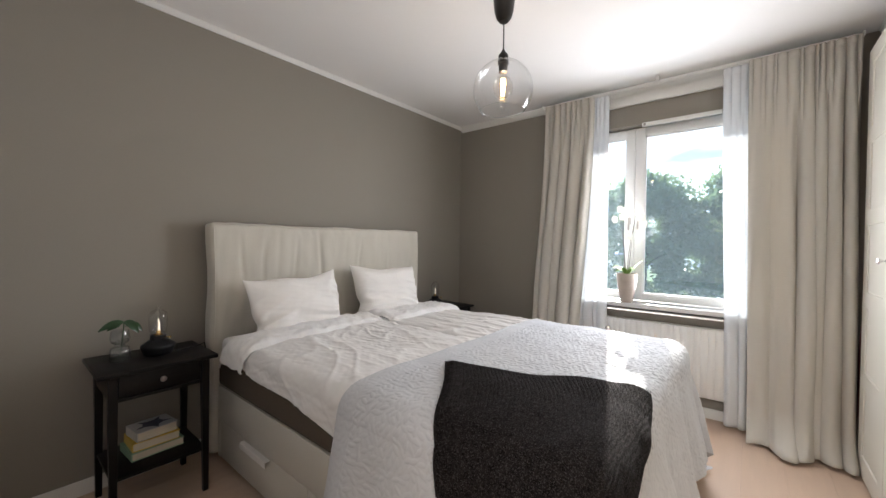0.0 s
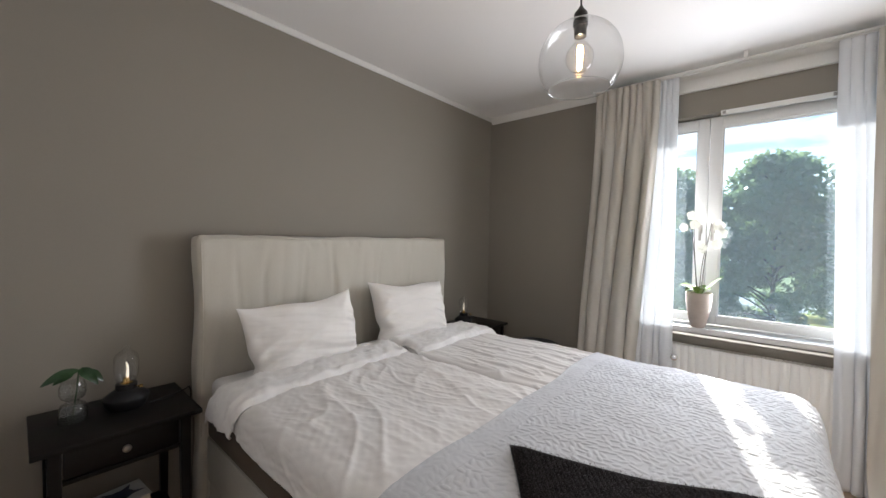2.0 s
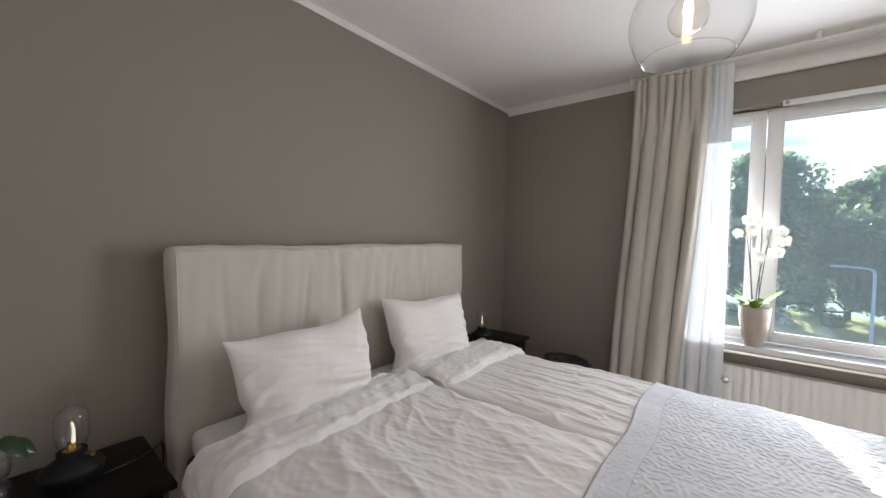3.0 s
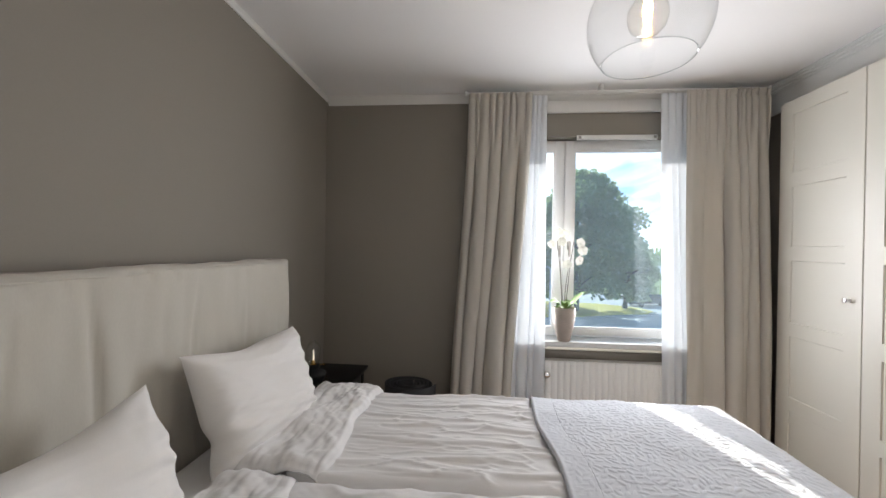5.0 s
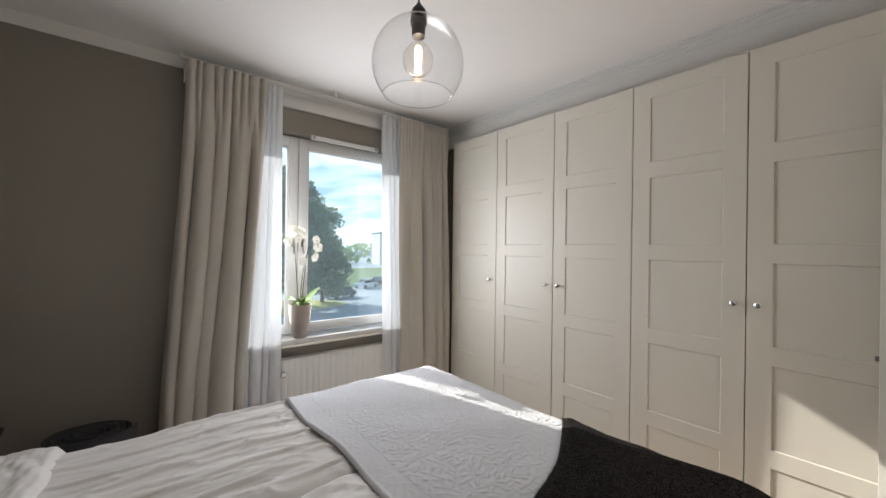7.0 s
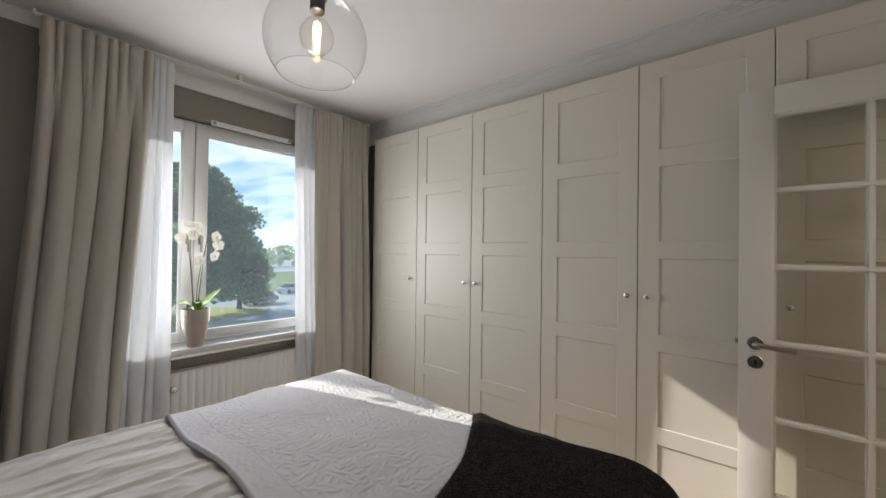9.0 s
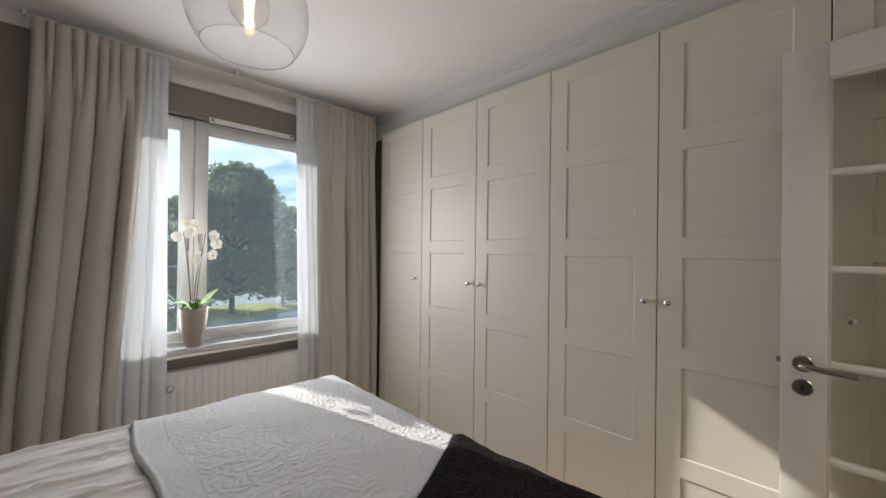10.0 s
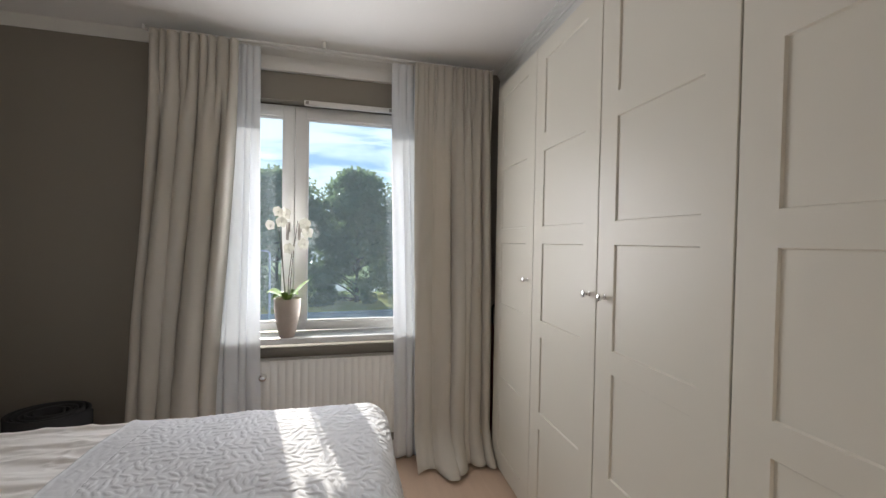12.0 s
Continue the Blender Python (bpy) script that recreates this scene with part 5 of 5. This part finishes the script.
isl = [(-60, 34), (-20, 34.5), (2, 36), (7, 37.2), (11.5, 39.2), (14.5, 39.9), (16, 41.8), (15.4, 44), (12, 46.5), (0, 48), (-60, 48)]
patch("lawn", isl, GZ + 0.14, M_DRYGRASS, "sunlit dry grass island under the trees")
patch("kerb", [(x + (0.25 if x > 0 else 0), y + (-0.25 if y < 42 else 0.25)) for x, y in isl], GZ + 0.11, M_KERB, "pale kerb round the grass island")
patch("lawn", [(-400, 58), (400, 58), (400, 110), (-400, 110)], GZ + 0.1, M_GRASS, "green verge beyond the road")


def tree_mesh(seed, height, rad, low, nleaf):
    """Trunk with limbs, and the points of its leaves in uneven clumps."""
    rng = np.random.RandomState(seed)
    bm = bmesh.new()
    tube(bm, [(0, 0, 0), (0.05, 0.02, low * 0.6), (0.0, 0.1, low + 1.0), (0.1, 0.0, height * 0.6), (0.0, 0.0, height * 0.85)], 0.28, 10, 0.05)
    cl = []
    for i in range(140):
        th_ = rng.uniform(0, 2 * np.pi)
        hh = rng.uniform(0, 1) ** 0.85
        zz = low + (height - low) * hh
        env = rad * math.sqrt(max(0.03, 1 - (2 * hh - 0.80) ** 2 / 1.45)) * (1 - 0.30 * hh ** 3) * rng.uniform(0.30, 1.0)
        c = np.array((env * np.cos(th_), env * np.sin(th_), zz - 0.5))
        cl.append((c, rng.uniform(0.40, 1.20) * rad / 5.6))
        if i % 3 == 0:
            tube(bm, bez((0, 0, max(low * 0.8, zz - 2.2)), (c[0] * 0.4, c[1] * 0.4, zz - 0.8), tuple(c), 5), 0.10, 6, 0.02)
    V, F = [], []
    per = nleaf // len(cl)
    for c, r in cl:
        d = rng.normal(size=(per, 3))
        d /= np.linalg.norm(d, axis=1)[:, None]
        p = c + d * (r * (0.55 + 0.75 * rng.uniform(0, 1, (per, 1)) ** 1.4) * np.array((1.15, 1.15, 0.8)))
        a = rng.normal(size=(per, 3))
        a /= np.linalg.norm(a, axis=1)[:, None]
        b = np.cross(a, rng.normal(size=(per, 3)))
        b /= np.linalg.norm(b, axis=1)[:, None]
        s = rng.uniform(0.17, 0.30, (per, 1))
        V.append(np.stack([p - a * s, p + b * s * 0.6, p + a * s, p - b * s * 0.6], 1).reshape(-1, 3))
    V = np.vstack(V)
    me = bpy.data.meshes.new("crown")
    me.vertices.add(len(V))
    me.vertices.foreach_set("co", V.ravel())
    nf = len(V) // 4
    me.loops.add(nf * 4)
    me.loops.foreach_set("vertex_index", np.arange(nf * 4))
    me.polygons.add(nf)
    me.polygons.foreach_set("loop_start", np.arange(nf) * 4)
    me.update(calc_edges=True)
    me.materials.append(M_CROWN)
    return bm, me


def tree(x, y, height, rad, low, seed, nleaf=26000):
    t_ = thing("tree", (x, y, GZ), "broad leafy green tree in full leaf, sunlit from behind", "tree", "row of trees outside")
    bm, me = tree_mesh(seed, height, rad, low, nleaf)
    part("trunk", bm, M_BARK, t_)
    c = new("crown", me)
    c.parent = t_
    return t_


tree(8.0, 41.0, 14.2, 6.2, 2.6, 1, 30000)
tree(-1.3, 40.5, 13.4, 5.6, 0.6, 2, 26000)
tree(4.4, 45.5, 11.2, 4.6, 1.0, 3, 16000)
tree(-9.0, 41.0, 13.0, 6.4, 0.6, 4, 24000)
tree(-19.0, 42.0, 13.4, 6.4, 0.6, 5, 20000)
tree(-29.0, 44.0, 13.0, 6.4, 1.6, 6, 14000)
tree(13.8, 43.5, 8.6, 3.2, 1.6, 7, 9000)


def street_lamp(x, y, h, arm):
    s = thing("street_lamp", (x, y, GZ), "grey galvanised street lamp with a bent arm", "street lamp")
    part("post", tube(bmesh.new(), [(0, 0, 0), (0, 0, h * 0.5), (0, 0, h - 0.25), (arm * 0.06, 0, h - 0.06), (arm * 0.2, 0, h), (arm, 0, h + 0.08)], 0.07, 8, 0.045), M_LAMPGREY, s)
    bm = bmesh.new()
    box(bm, arm - 0.05 if arm > 0 else arm - 0.45, arm + 0.45 if arm > 0 else arm + 0.05, -0.11, 0.11, h + 0.02, h + 0.13, 0.03)
    part("lamp_head", bm, M_LAMPGREY, s)


street_lamp(2.6, 27.2, 5.2, -1.0)
street_lamp(-6.6, 26.5, 5.6, -0.9)


def car(x, y, rot, body, L=4.3):
    c = thing("car", (x, y, GZ), "parked car on the pale road", "car", "parked cars")
    c.rotation_euler = (0, 0, radians(rot))
    prof = [(-0.5, 0.30), (-0.5, 0.62), (-0.47, 0.78), (-0.30, 0.88), (0.36, 0.92), (0.47, 0.80), (0.5, 0.55), (0.5, 0.30)]
    roof = [(-0.30, 0.88), (-0.16, 1.36), (-0.05, 1.43), (0.22, 1.42), (0.33, 1.30), (0.40, 0.92)]

    def extr(pts, w0, w1):
        bm = bmesh.new()
        a = [bm.verts.new((u * L, -(w0 if z < 1.0 else w1), z)) for u, z in pts]
        b = [bm.verts.new((u * L, (w0 if z < 1.0 else w1), z)) for u, z in pts]
        for i in range(len(pts)):
            bm.faces.new((a[i], a[(i + 1) % len(pts)], b[(i + 1) % len(pts)], b[i]))
        bm.faces.new(a[::-1])
        bm.faces.new(b)
        bmesh.ops.bevel(bm, geom=bm.edges[:], offset=0.04, segments=2, affect="EDGES")
        return bm
    part("body", extr(prof, 0.88, 0.88), body, c)
    part("cabin", extr(roof, 0.80, 0.62), M_CARG, c, "dark car windows")
    part("roof", boxm(-0.15 * L, 0.24 * L, -0.60, 0.60, 1.425, 1.45, 0.01), body, c)
    for wx in (-0.31, 0.31):
        for wy in (-0.80, 0.80):
            bm = bmesh.new()
            lathe(bm, [(0.20, -0.10), (0.32, -0.09), (0.33, 0.0), (0.32, 0.09), (0.20, 0.10)], 20, cap0=True, cap1=True)
            bmesh.ops.transform(bm, matrix=Matrix.Translation((wx * L, wy, 0.33)) @ Matrix.Rotation(math.pi / 2, 4, "X"), verts=bm.verts)
            part("wheel", bm, M_TYRE, c)


car(17.5, 47.0, 20, M_CARD)
car(26.0, 56.0, 25, M_CARL)
car(30.5, 60.0, 25, M_CARD)
car(37.0, 66.0, 25, M_CARL)
car(-4.5, 24.0, 8, M_CARL)


def block(x, y, w, d, storeys, cols, rot):
    b = thing("apartment_building", (x, y, GZ), "pale distant apartment building with rows of windows", "building")
    b.rotation_euler = (0, 0, radians(rot))
    H = storeys * 2.9 + 0.6
    part("wall", boxm(-w / 2, w / 2, 0, d, 0, H), M_FACADE, b)
    part("roof", boxm(-w / 2 - 0.3, w / 2 + 0.3, -0.3, d + 0.3, H, H + 0.4), M_ROOF, b)
    for s in range(storeys):
        for k in range(cols):
            cx = -w / 2 + (k + 0.5) * w / cols
            part("window", boxm(cx - 0.75, cx + 0.75, -0.06, -0.01, s * 2.9 + 1.1, s * 2.9 + 2.5), M_FACWIN, b)


block(80, 125, 22, 12, 4, 7, -14)
block(106, 138, 30, 12, 4, 8, -20)
far = thing("far_woods", (0, 0, GZ), "dark distant woodland edge", "woods", kind="stuff")
rw = np.random.RandomState(3)
xs_ = np.linspace(-260, 320, 300)
hs = 7 + 2.2 * fbm(xs_ * 0.01, xs_ * 0, 9, 4, 3.0, 0.7)
bm = bmesh.new()
V = []
for i in range(5200):
    k = rw.randint(0, 300)
    px_, pz_ = xs_[k] + rw.uniform(-2, 2), rw.uniform(0, 1) ** 0.7 * hs[k]
    py_ = 150 + rw.uniform(-4, 4)
    s_ = rw.uniform(0.5, 1.3)
    a_ = rw.uniform(0, 3.14)
    c_ = Vector((px_, py_, pz_))
    e1_ = Vector((math.cos(a_), rw.uniform(-0.5, 0.5), math.sin(a_))) * s_
    e2_ = Vector((-math.sin(a_), rw.uniform(-0.5, 0.5), math.cos(a_))) * s_ * 0.8
    bm.faces.new([bm.verts.new(c_ + e1_), bm.verts.new(c_ + e2_), bm.verts.new(c_ - e1_), bm.verts.new(c_ - e2_)])
part("leaves", bm, M_CROWN, far, soft=False)

# sky backdrop with clouds, low behind everything
m = bpy.data.materials.new("sky_clouds")
m.use_nodes = True
nt = m.node_tree
nt.nodes.clear()
tc = nt.nodes.new("ShaderNodeTexCoord")
mp = nt.nodes.new("ShaderNodeMapping")
mp.inputs["Scale"].default_value = (0.0028, 0.0028, 0.0105)
mp.inputs["Location"].default_value = (0.3, 0.0, 0.35)
nz = nt.nodes.new("ShaderNodeTexNoise")
nz.inputs["Scale"].default_value = 1.6
nz.inputs["Detail"].default_value = 6
nz.inputs["Roughness"].default_value = 0.52
nz.inputs["Distortion"].default_value = 0.5
cr = nt.nodes.new("ShaderNodeValToRGB")
cr.color_ramp.elements[0].position, cr.color_ramp.elements[0].color = 0.38, (0.27, 0.36, 0.50, 1)
cr.color_ramp.elements[1].position, cr.color_ramp.elements[1].color = 0.54, (0.66, 0.66, 0.67, 1)
em = nt.nodes.new("ShaderNodeEmission")
em.inputs["Strength"].default_value = 1.8
ou = nt.nodes.new("ShaderNodeOutputMaterial")
nt.links.new(tc.outputs["Object"], mp.inputs[0])
nt.links.new(mp.outputs[0], nz.inputs["Vector"])
nt.links.new(nz.outputs[0], cr.inputs[0])
nt.links.new(cr.outputs[0], em.inputs["Color"])
nt.links.new(em.outputs[0], ou.inputs[0])
P = np.array([[(900 * math.sin(a), 900 * math.cos(a), z) for z in (-8.0, 320.0)] for a in np.linspace(-1.4, 1.4, 40)])
tagged(sheet("backdrop", P, m), "bright sky with thin white clouds", "sky", kind="structure")

# ---- floor planks ----
rp = random.Random(2)
plank_meshes = {}


def plank(L, w=0.188):
    key = round(L, 2)
    if key not in plank_meshes:
        bm = boxm(0.0002, w - 0.0002, 0.0002, key - 0.0002, -0.0115, 0.0)
        bmesh.ops.bevel(bm, geom=[e for e in bm.edges if all(v.co.z > -0.001 for v in e.verts)], offset=0.0005, segments=1, affect="EDGES")
        me = bpy.data.meshes.new("plank")
        bm.to_mesh(me)
        bm.free()
        me.materials.append(M_FLOOR)
        plank_meshes[key] = me
    return plank_meshes[key]


x = XW
while x < XE - 0.02:
    w = min(0.188, XE - x)
    y = -2.6
    first = True
    while y < YN - 0.01:
        L = rp.choice((0.9, 1.4, 1.8)) if first else 2.0
        L = round(min(L, YN - y), 2)
        first = False
        o = new("plank", plank(L, 0.188))
        o.location = (x, y, 0)
        o.parent = floor
        if w < 0.188:
            o.scale = (w / 0.188, 1, 1)
        y += L
    x += 0.188
